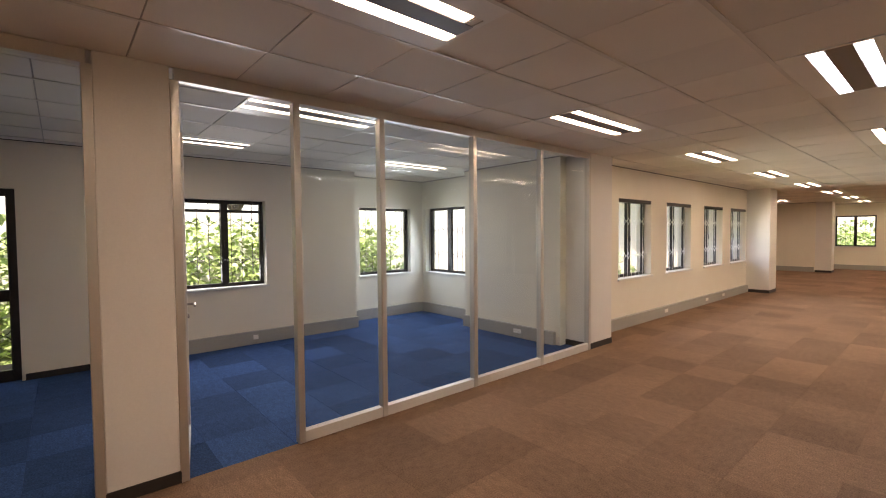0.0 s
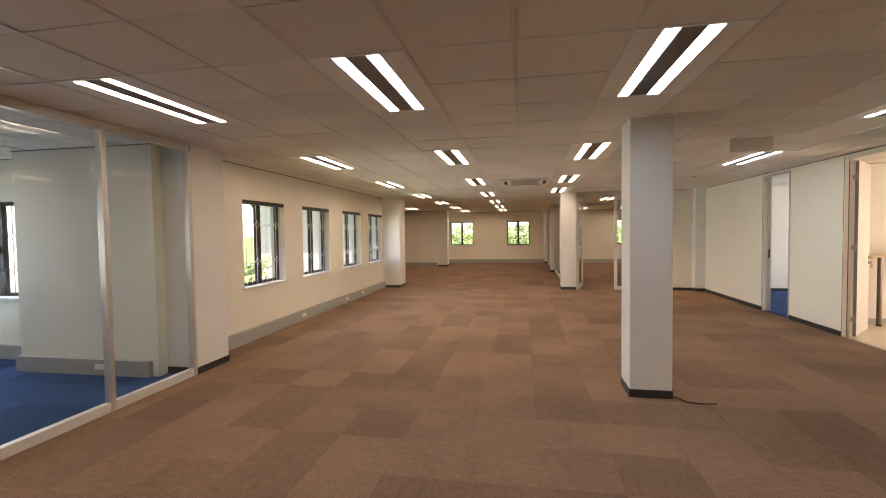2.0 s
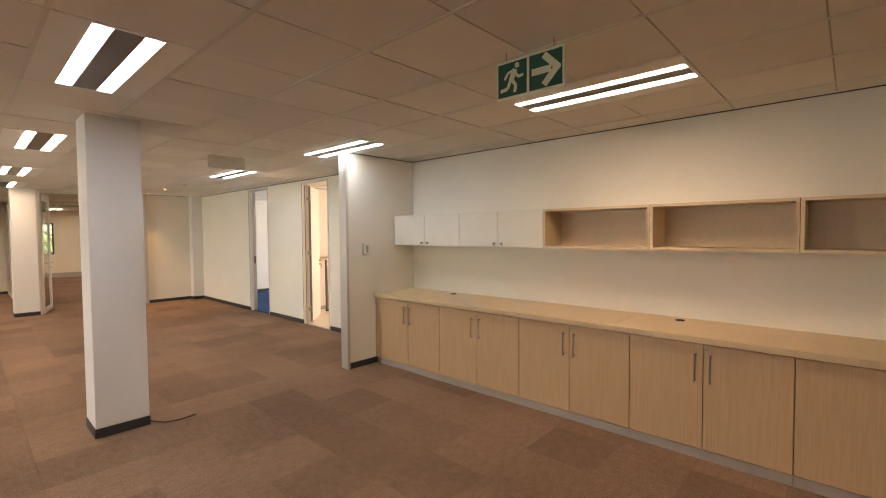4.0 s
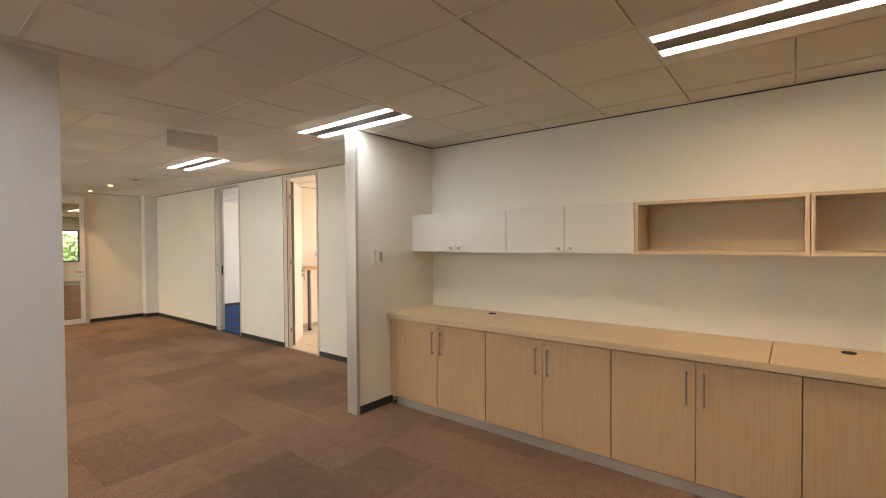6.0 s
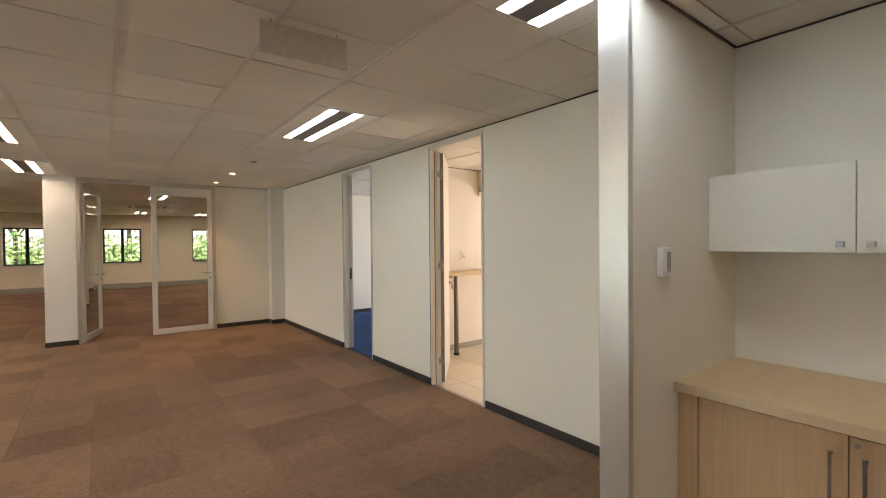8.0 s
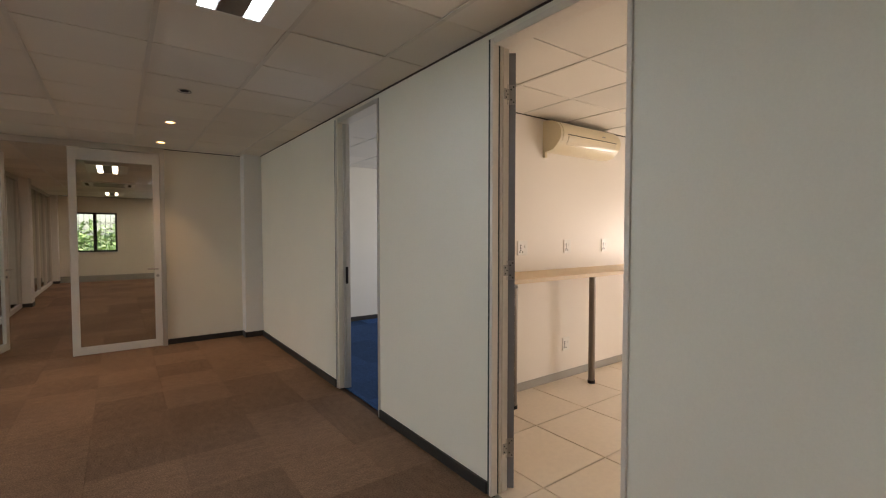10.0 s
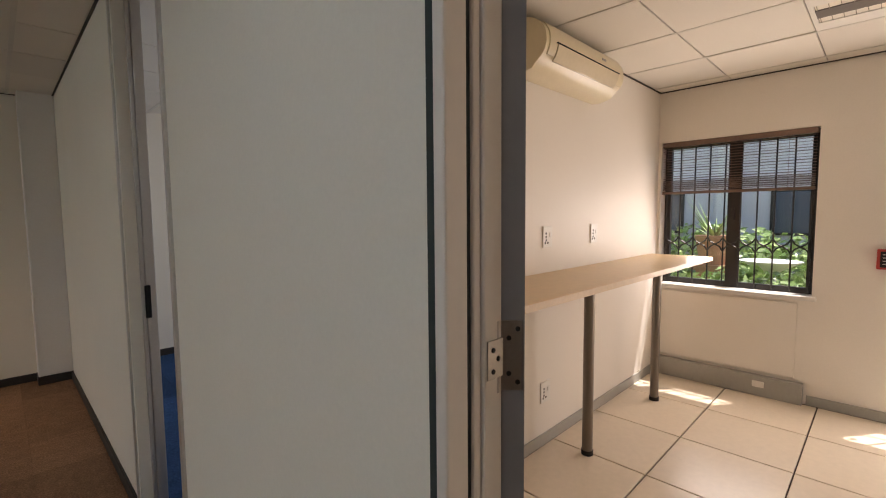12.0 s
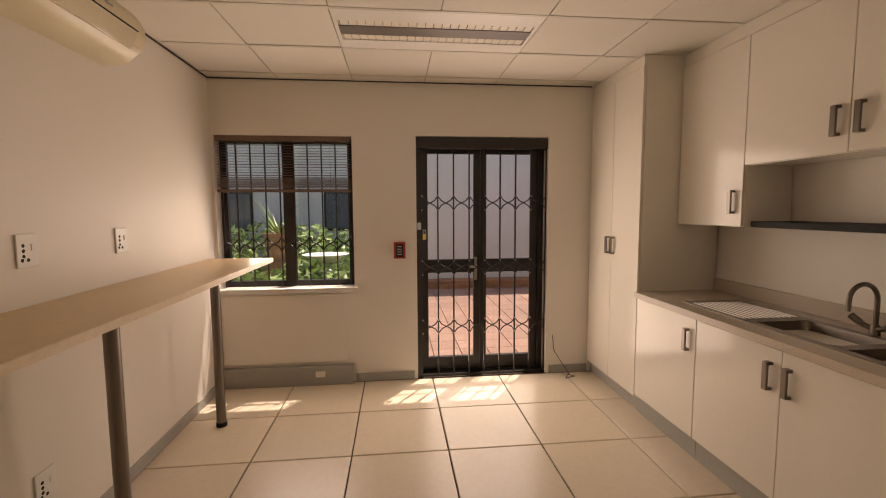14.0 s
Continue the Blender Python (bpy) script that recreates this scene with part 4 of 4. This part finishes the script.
socket(facing_east(8.77, 7.68, 0.10), 0.08, 0.05, "small socket set in the trunking", False)
for y in (7.6, 9.6, 10.6):
    socket(facing_west(-3.47, y, 0.10), 0.14, 0.06, "double socket set in the grey trunking", False)
socket(facing_west(-6.49, 1.35, 0.10), 0.07, 0.06, "small socket set in the grey trunking", False)
socket(facing_north(-4.3, 4.39, 0.10), 0.14, 0.06, "double socket set in the grey trunking", False)

# ---------------------------------------------------------------- kitchen bar
bar = thing("bar_counter", facing_north(5.60, 7.98), "long pale laminate bar top on steel legs along the wall", "bar counter")
part("top", B(0.0, 3.10, 0.0, 0.494, 1.085, 1.12, 0.004), MAPLE, bar)
part("edging", B(0.0, 3.10, -0.003, 0.0, 1.087, 1.118), BEECH, bar)
for x in (0.32, 1.40, 2.52):
    lg = part("leg", rod(bmesh.new(), (x, 0.235, 0.03), (x, 0.235, 1.085), 0.032, 24), BRONZE, bar, "", True)
    part("foot", rod(bmesh.new(), (x, 0.235, 0.0), (x, 0.235, 0.03), 0.036, 24), DARKP, lg, "black foot cap")
    part("flange", rod(bmesh.new(), (x, 0.235, 1.075), (x, 0.235, 1.085), 0.045, 24), BRONZE, lg)

# wall air conditioner
ac = thing("air_conditioner", facing_north(6.56, 8.475), "yellowed split air-conditioning unit high on the wall", "air conditioner")
prof = [(0.0, 2.255), (0.0, 2.545)] + [(-0.045 - 0.175 * math.sin(radians(q)), 2.40 + 0.145 * math.cos(radians(q))) for q in range(0, 125, 8)] + [(-0.13, 2.268), (-0.06, 2.252)]
part("body", prism(bmesh.new(), prof, 0.0, 0.95), AGED, ac, "", True)
shell = [(-0.045 - 0.182 * math.sin(radians(q)), 2.40 + 0.152 * math.cos(radians(q))) for q in range(48, 119, 10)]
part("front_panel", prism(bmesh.new(), shell + [(y + 0.006 * 1.2, z) for y, z in shell[::-1]], 0.03, 0.92), AGED, ac, "", True)
lip = [(-0.045 - 0.188 * math.sin(radians(q)), 2.40 + 0.158 * math.cos(radians(q))) for q in range(94, 127, 8)]
part("flap", prism(bmesh.new(), lip + [(y + 0.007, z) for y, z in lip[::-1]], 0.10, 0.85), GLOSSY, ac, "glossy air flap", True)
part("flap_gap", prism(bmesh.new(), [(-0.2335, 2.397), (-0.2335, 2.392), (-0.222, 2.392), (-0.222, 2.397)], 0.09, 0.86), DARKP, ac, "dark slot above the flap")
part("badge", B(0.62, 0.67, -0.229, -0.224, 2.43, 2.44), TRUNK, ac)
part("mount", B(0.0, 0.03, -0.03, 0.0, 2.20, 2.27), AGED, ac)


# ---------------------------------------------------------------- kitchen cupboards
def dhandle(x, z0, z1, t=0.028):
    bm = bmesh.new()
    box(bm, x - t / 2, x + t / 2, -0.032, -0.02, z0, z1, 0.002)
    box(bm, x - t / 2, x + t / 2, -0.02, 0.0, z0, z0 + 0.014)
    box(bm, x - t / 2, x + t / 2, -0.02, 0.0, z1 - 0.014, z1)
    return bm


def cupboard(name, m, w, z0, z1, depth, doors, label, cat, group, hz, cornice=False):
    u = thing(name, m, label, cat, group)
    part("body", B(0.0, w, 0.02, depth, z0, z1, 0.001), LAMINATE, u)
    for a, b, hx in doors:
        d = part("door", B(a + 0.002, b - 0.002, 0.0, 0.0185, z0 + 0.003, z1 - 0.003, 0.0025), LAMINATE, u)
        part("handle", dhandle(hx, hz[0], hz[1]), BRONZE, d, "satin steel bow handle")
    return u


tc = cupboard("tall_cupboard", facing_south(8.82, 5.24), 0.82, 0.11, 2.50, 0.61, [(0.0, 0.41, 0.37), (0.41, 0.82, 0.45)], "tall white gloss two-door cupboard beside the outside door", "cupboard", "", (1.14, 1.28))
part("plinth", B(0.0, 0.82, 0.04, 0.6, 0.0, 0.11), TRUNK, tc)
part("cornice", B(0.0, 0.82, 0.004, 0.6, 2.50, CEIL - 0.004), LAMINATE, tc)
hu = (1.47, 1.61)
u1 = cupboard("wall_cupboard", facing_south(7.995, 4.95), 0.595, 1.39, 2.49, 0.32, [(0.0, 0.595, 0.525)], "white gloss single-door wall cupboard", "cupboard", "kitchen wall cupboards", hu)
u2 = cupboard("wall_cupboard", facing_south(7.398, 4.95), 1.2, 1.75, 2.49, 0.32, [(0.0, 0.6, 0.545), (0.6, 1.2, 0.655)], "white gloss two-door wall cupboard above the open shelf", "cupboard", "kitchen wall cupboards", (1.83, 1.97))
u3 = cupboard("wall_cupboard", facing_south(6.194, 4.95), 0.6, 1.39, 2.49, 0.32, [(0.0, 0.6, 0.06)], "white gloss single-door wall cupboard", "cupboard", "kitchen wall cupboards", hu)
solid("cornice", B(5.59, 7.995, 4.625, 4.94, 2.493, CEIL - 0.004), LAMINATE, "white filler board above the wall cupboards", "trim", "structure")
solid("open_shelf", B(6.2, 7.385, 4.63, 4.90, 1.39, 1.425, 0.003), DARKP, "dark open shelf under the wall cupboard", "shelf")
for x0, w, doors in ((7.995, 0.645, [(0.0, 0.645, 0.575)]), (7.347, 1.16, [(0.0, 0.58, 0.52), (0.58, 1.16, 0.625)]), (6.184, 1.10, [(0.0, 0.55, 0.49), (0.55, 1.10, 0.61)])):
    b = cupboard("base_cabinet", facing_south(x0, 5.24), w, 0.13, 0.855, 0.6, doors, "white gloss base cabinet with bow handles", "cabinet", "kitchen base cabinets", (0.65, 0.785))
    part("plinth", B(0.0, w, 0.03, 0.05, 0.0, 0.13), TRUNK, b, "grey plinth")
# worktop with the sink let in
SX0, SX1, SY0, SY1 = 6.10, 7.62, 4.76, 5.14
wk = thing("kitchen_worktop", pose(0, 0, 0), "speckled beige stone-look kitchen worktop with upstand", "worktop")
bm = bmesh.new()
box(bm, SX1, 7.997, 4.625, 5.265, 0.862, 0.90)
box(bm, 5.08, SX0, 4.625, 5.265, 0.862, 0.90)
box(bm, SX0, SX1, 4.625, SY0, 0.862, 0.90)
box(bm, SX0, SX1, SY1, 5.265, 0.862, 0.90)
part("top", bm, STONE, wk)
part("upstand", B(5.08, 7.997, 4.623, 4.645, 0.90, 0.99, 0.003), STONE, wk)
sk = thing("sink", pose(0, 0, 0), "stainless steel double-bowl sink with ribbed drainer", "sink")


def bowl(bm, x0, x1, y0, y1, z0, z1, r=0.05):
    """An open tapered basin with rounded corners."""
    rings = []
    for z, inset in ((z1, 0.0), (z0 + 0.03, 0.015), (z0, 0.05)):
        ring = []
        for cx, cy, a0 in ((x1 - r - inset, y1 - r - inset, 0), (x0 + r + inset, y1 - r - inset, 90), (x0 + r + inset, y0 + r + inset, 180), (x1 - r - inset, y0 + r + inset, 270)):
            for k in range(5):
                a = radians(a0 + k * 22.5)
                ring.append(bm.verts.new((cx + r * math.cos(a), cy + r * math.sin(a), z)))
        rings.append(ring)
    n = len(rings[0])
    for p, q in zip(rings, rings[1:]):
        for i in range(n):
            bm.faces.new((p[i], q[i], q[(i + 1) % n], p[(i + 1) % n]))
    bm.faces.new(rings[-1])


for x0, x1 in ((6.66, 7.08), (6.16, 6.60)):
    bm = bmesh.new()
    bowl(bm, x0, x1, 4.80, 5.10, 0.74, 0.904)
    part("bowl", bm, BRONZE, sk, "", True)
bm = bmesh.new()
for x0, x1, y0, y1 in ((7.08, 7.62, 4.76, 5.14), (6.60, 6.66, 4.76, 5.14), (6.10, 6.16, 4.76, 5.14), (6.16, 6.60, 4.76, 4.80), (6.66, 7.08, 4.76, 4.80), (6.16, 6.60, 5.10, 5.14), (6.66, 7.08, 5.10, 5.14)):
    box(bm, x0, x1, y0, y1, 0.899, 0.905)
part("rim", bm, BRONZE, sk)
for i in range(10):
    part("drainer_rib", rod(bmesh.new(), (7.14, 4.80 + i * 0.034, 0.905), (7.56, 4.80 + i * 0.034, 0.905), 0.006, 8), BRONZE, sk)
tp = thing("mixer_tap", pose(6.80, 4.735, 0.90), "chrome swan-neck mixer tap with two lever knobs", "tap")
part("base", rod(bmesh.new(), (0, 0, 0), (0, 0, 0.05), 0.022, 16, 0.018), BRONZE, tp, "", True)
pts = [(0, 0, 0.05), (0, 0, 0.17)] + [(0, 0.075 - 0.075 * math.cos(radians(a)), 0.17 + 0.075 * math.sin(radians(a))) for a in range(15, 181, 15)] + [(0, 0.152, 0.12)]
part("spout", tube(bmesh.new(), pts, 0.011, 12), BRONZE, tp, "", True)
for s in (-1, 1):
    part("knob", rod(rod(bmesh.new(), (0, 0, 0.025), (s * 0.07, 0.015, 0.05), 0.012, 12), (s * 0.06, 0.01, 0.045), (s * 0.10, 0.02, 0.075), 0.018, 8), BRONZE, tp, "", True)

# ---------------------------------------------------------------- outdoors
ground = bmesh.new()
bmesh.ops.create_grid(ground, x_segments=4, y_segments=4, size=400)
for v in ground.verts:
    v.co.z = -0.22
solid("ground", ground, GRASS, "sunny mown lawn around the building", "ground", "structure")


def leaves(name, spots, material, label, n, size, seed, category="shrub", kind=""):
    """Leaf-shaped quads scattered through ellipsoids (x, y, z, rx, ry, rz)."""
    rnd = random.Random(seed)
    verts, faces = [], []
    for cx, cy, cz, rx, ry, rz in spots:
        for _ in range(n):
            while True:
                u = Vector((rnd.uniform(-1, 1), rnd.uniform(-1, 1), rnd.uniform(-1, 1)))
                if 0.25 < u.length < 1:
                    break
            c = Vector((cx + u.x * rx, cy + u.y * ry, cz + u.z * rz))
            s = size * rnd.uniform(0.6, 1.3)
            a = Vector((rnd.gauss(0, 1), rnd.gauss(0, 1), rnd.gauss(0, 0.6))).normalized()
            b = a.orthogonal().normalized()
            b.rotate(Matrix.Rotation(rnd.uniform(0, 6.28), 3, a))
            k = len(verts)
            verts += [c - a * s, c + b * s * 0.45 + a * s * 0.1, c + a * s, c - b * s * 0.45 + a * s * 0.1]
            faces.append((k, k + 1, k + 2, k + 3))
    me = bpy.data.meshes.new(name)
    me.from_pydata([tuple(v) for v in verts], [], faces)
    me.materials.append(material)
    return tagged(new(name, me), label, category, "", kind)


rnd = random.Random(5)
hedge = [(-8.9 + rnd.uniform(-0.2, 0.2), -3 + i * 0.62, z, 0.45, 0.55, 0.5) for i in range(14) for z in (0.15, 0.8, 1.4)]
leaves("ivy_hedge", hedge, LEAF2, "dense green ivy hedge outside the office windows", 260, 0.075, 1, "hedge", "stuff")
solid("garden_wall", B(-9.6, -9.35, -5, 9, -0.22, 2.0), RENDERED, "pale garden wall behind the ivy", "garden wall")
leaves("shrubs", [(-5.8 + rnd.uniform(-1, 0.8), 6.4 + i * 0.5, 0.5 + rnd.uniform(-0.2, 0.4), 0.7, 0.5, 0.6) for i in range(6)], LEAF2, "green shrubs in the courtyard", 260, 0.09, 2, "shrubs", "stuff")


def tree(x, y, h, r, seed, n=700):
    t = thing("tree", pose(x, y, -0.22), "leafy green garden tree with a forked trunk", "tree", "garden trees")
    rn = random.Random(seed)
    bm = rod(bmesh.new(), (0, 0, 0), (0, 0, h * 0.5), 0.16, 10, 0.10)
    tops = []
    for k in range(6):
        a = k * 1.05 + rn.uniform(-0.3, 0.3)
        e = (math.cos(a) * r * 0.6, math.sin(a) * r * 0.6, h * rn.uniform(0.65, 0.95))
        rod(bm, (0, 0, h * 0.42), e, 0.07, 7, 0.02)
        tops.append(e)
    part("trunk", bm, BARK, t)
    spots = [(ex_, ey_, ez_, r * 0.55, r * 0.55, h * 0.16) for ex_, ey_, ez_ in tops] + [(0, 0, h * 0.85, r * 0.6, r * 0.6, h * 0.2)]
    c = leaves("crown", spots, LEAF, "", n, 0.16, seed)
    c.parent = t
    return t


for i, (x, y) in enumerate(((-11, 26), (-6, 34), (0, 36), (6, 33), (11, 30), (-12, 12), (-13, 3), (-11, 18), (3.5, 40), (-2.5, 44), (15, 36))):
    tree(x, y, 5.5 + (i % 3), 2.2 + 0.3 * (i % 2), 20 + i, 450)
leaves("low_hedge", [(-12 + i * 1.1, 30 + rnd.uniform(-0.5, 0.5), 0.9, 0.9, 0.6, 1.3) for i in range(24)], LEAF2, "bright green hedge across the lawn", 330, 0.14, 8, "hedge", "stuff")

# kitchen terrace
solid("terrace_base", B(9.08, 13.4, 3.0, 7.3, -0.22, -0.045), GROUT, "mortar bed under the terrace paving", "terrace", "structure")
solid("terrace_wall", B(13.75, 13.95, 2.5, 7.15, -0.22, 2.9), RENDERED, "white rendered terrace wall in the sun", "garden wall")
solid("neighbour_wall", B(9.08, 13.75, 2.6, 2.9, -0.22, 2.9), RENDERED, "white rendered terrace wall", "garden wall")
far = thing("neighbour_building", pose(19, 9, -0.22), "grey plastered neighbouring building with dark windows", "building")
part("wall", B(0, 5, -6, 12, 0, 7.0), PLUM, far)
for k in range(5):
    for zf in (0.8, 3.9):
        wn_ = part("window", B(-0.06, 0.02, -3.75 + k * 3.0, -2.85 + k * 3.0, zf + 0.3, zf + 1.5), BLACK, far)
        part("pane", B(-0.075, -0.06, -3.68 + k * 3.0, -2.92 + k * 3.0, zf + 0.37, zf + 1.43), SKYPANE, wn_)
        part("pier", B(-0.5, 0.0, -2.2 + k * 3.0, -1.7 + k * 3.0, 0, 7.0), RENDERED, far) if zf < 1 else None
leaves("garden_bed", [(11.0 + rnd.uniform(0, 4.5), 7.6 + rnd.uniform(0, 3.6), 0.1 + rnd.uniform(-0.1, 0.3), 0.6, 0.6, 0.45) for i in range(26)], LEAF2, "lush green planted bed outside the kitchen", 260, 0.085, 11, "planting", "stuff")
leaves("shrubs", [(16 + rnd.uniform(0, 2), 7 + i * 0.7, 0.45 + rnd.uniform(-0.3, 0.3), 0.8, 0.7, 0.6) for i in range(9)], LEAF2, "bright green shrubs in front of the neighbouring building", 300, 0.11, 12, "shrubs", "stuff")
pot = thing("plant_pot", pose(14.2, 9.3, 0.5), "terracotta pot with a spiky green plant", "plant pot")
part("pot", rod(bmesh.new(), (0, 0, 0), (0, 0, 0.55), 0.22, 20, 0.32), TERRA, pot, "", True)
bm = bmesh.new()
for k in range(34):
    a, l = k * 2.4, 0.5 + 0.3 * ((k * 7) % 5) / 5
    v = [bm.verts.new(p) for p in ((math.cos(a + 1.57) * 0.03, math.sin(a + 1.57) * 0.03, 0.5), (math.cos(a - 1.57) * 0.03, math.sin(a - 1.57) * 0.03, 0.5), (math.cos(a) * l * 0.8, math.sin(a) * l * 0.8, 0.55 + l * (0.3 + (k % 4) * 0.3)))]
    bm.faces.new(v)
part("leaves", bm, LEAF2, pot)
part("stand", B(-0.3, 0.3, -0.3, 0.3, -0.72, 0.0), TERRA, pot)
bb = thing("bird_bath", pose(13.2, 8.25, -0.22), "pale stone bird bath standing in the planted bed", "bird bath")
part("pedestal", rod(rod(bmesh.new(), (0, 0, 0), (0, 0, 0.1), 0.22, 20, 0.16), (0, 0, 0.1), (0, 0, 0.75), 0.11, 16, 0.08), RENDERED, bb, "", True)
bm = bmesh.new()
bmesh.ops.create_cone(bm, segments=28, radius1=0.12, radius2=0.42, depth=0.18, cap_ends=True, matrix=Matrix.Translation((0, 0, 0.84)))
part("basin", bm, RENDERED, bb, "", True)

# ---------------------------------------------------------------- floor pieces
CT = 0.5


def tile_mesh(name, s, z0, z1, material, e):
    bm = bmesh.new()
    box(bm, e, s - e, e, s - e, z0, z1)
    bmesh.ops.bevel(bm, geom=[ed for ed in bm.edges if all(v.co.z > z1 - 1e-6 for v in ed.verts)], offset=e * 0.8, segments=1, affect="EDGES")
    bmesh.ops.delete(bm, geom=[f for f in bm.faces if f.normal.z < -0.9], context="FACES")
    return mesh_of(name, bm, material)


def rest_mesh(name, cellsrest, s, e, z0, z1, material, parent):
    verts, faces = [], []
    for x, y, x1, y1 in cellsrest:
        k = len(verts)
        verts += [(x + e, y + e, z1), (x1 - e, y + e, z1), (x1 - e, y1 - e, z1), (x + e, y1 - e, z1), (x, y, z0), (x1, y, z0), (x1, y1, z0), (x, y1, z0)]
        faces += [(k, k + 1, k + 2, k + 3), (k, k + 4, k + 5, k + 1), (k + 1, k + 5, k + 6, k + 2), (k + 2, k + 6, k + 7, k + 3), (k + 3, k + 7, k + 4, k)]
    me = bpy.data.meshes.new(name)
    me.from_pydata(verts, [], faces)
    me.materials.append(material)
    ob = new(name, me)
    ob.parent = parent
    return tagged(ob, kind="stuff")


def tiled(name, x0, x1, y0, y1, gx, gy, s, near, mat_near, mat_rest, label, e=0.0007, z0=-0.012, z1=0.0, limit=300, skip=None):
    fl = thing(name, pose(0, 0, 0), label, "floor", "", "structure")
    me = tile_mesh("floor_tile", s, z0, z1, mat_near, e)
    rest, count = [], 0
    for i in range(math.floor((x0 - gx) / s), math.ceil((x1 - gx) / s)):
        for j in range(math.floor((y0 - gy) / s), math.ceil((y1 - gy) / s)):
            a, c = gx + i * s, gy + j * s
            ra, rb, rc, rd = max(a, x0), min(a + s, x1), max(c, y0), min(c + s, y1)
            if rb - ra < 0.01 or rd - rc < 0.01 or (skip and skip((ra + rb) / 2, (rc + rd) / 2)):
                continue
            whole = rb - ra > s - 1e-4 and rd - rc > s - 1e-4
            if whole and count < limit and near[0] < a < near[1] and near[2] < c < near[3]:
                p = part("floor_tile", me, None, fl)
                p.location = (a, c, 0)
                count += 1
            else:
                rest.append((ra, rc, rb, rd))
    rest_mesh("floor_tile_rest", rest, s, e, z0, z1, mat_rest, fl)
    return fl


BLUE_FAR = shader("blue_carpet_rest", (0.033, 0.076, 0.185), 0.95, grain=0.34, scale=85, stain=0.14, bump=0.5, spec=0.1, pick="island", pick_amount=0.3, pile=0.18)
TILE_FAR = shader("cream_tile_rest", (0.70, 0.60, 0.47), 0.28, grain=0.03, scale=25, stain=0.05, bump=0.01, pick="island", pick_amount=0.04)
tiled("floor_main", -3.17, 4.92, -6.0, 12.45, 0.06, 3.41, CT, (-3.2, 4.6, 0.0, 9.6), CARPET, CARPET_FAR, "brown mottled carpet tiles of slightly different shades")
tiled("floor_far", -7.5, 8.83, 12.45, 22.8, 0.06, 3.41, CT, (0, 0, 0, 0), CARPET, CARPET_FAR, "brown mottled carpet tiles of slightly different shades")
tiled("floor_window_strip", -3.53, -3.17, 5.12, 12.45, 0.06, 3.41, CT, (0, 0, 0, 0), CARPET, CARPET_FAR, "brown mottled carpet tiles along the window wall")
tiled("floor_office", -7.05, -3.17, -6.0, 4.85, -3.67, 0.1, CT, (-6.5, -3.2, -2, 4.5), BLUE, BLUE_FAR, "deep blue carpet tiles of slightly different shades")
tiled("floor_blue_room", 4.985, 8.83, 8.60, 12.45, 5.02, 8.6, CT, (5, 7, 8.5, 11), BLUE, BLUE_FAR, "deep blue carpet tiles")
tiled("floor_kitchen", 4.95, 8.83, 4.62, 8.475, 8.22 - 0.6 * 6, 6.07 - 0.6 * 3, 0.6, (4.9, 8.9, 4.6, 8.5), TILE, TILE_FAR, "large cream ceramic floor tiles with dark joints", e=0.0042)
solid("threshold", B(4.915, 4.955, 6.60, 7.37, -0.012, 0.004, 0.001), STEEL, "thin metal threshold strip in the kitchen doorway", "threshold", "structure")
tiled("terrace_paving", 9.08, 13.4, 2.9, 7.3, 9.1, 3.0, 0.3, (9, 13.4, 4.4, 7.3), PAVER, PAVER, "pinkish square terrace paving stones", e=0.004, z0=-0.045, z1=-0.02)
kerb = thing("brick_kerb", pose(0, 0, 0), "low orange brick edging step across the terrace", "kerb", "", "structure")
me = mesh_of("brick", B(0.0, 0.105, 0.005, 0.215, 0, 0.07, 0.003), BRICK)
for j in range(21):
    for k in range(2):
        b = part("brick", me, None, kerb)
        b.location = (13.40, 2.9 + j * 0.22 - 0.11 * k, -0.02 + k * 0.078)
part("core", B(13.505, 13.75, 2.9, 7.4, -0.22, 0.13), BRICK, kerb)
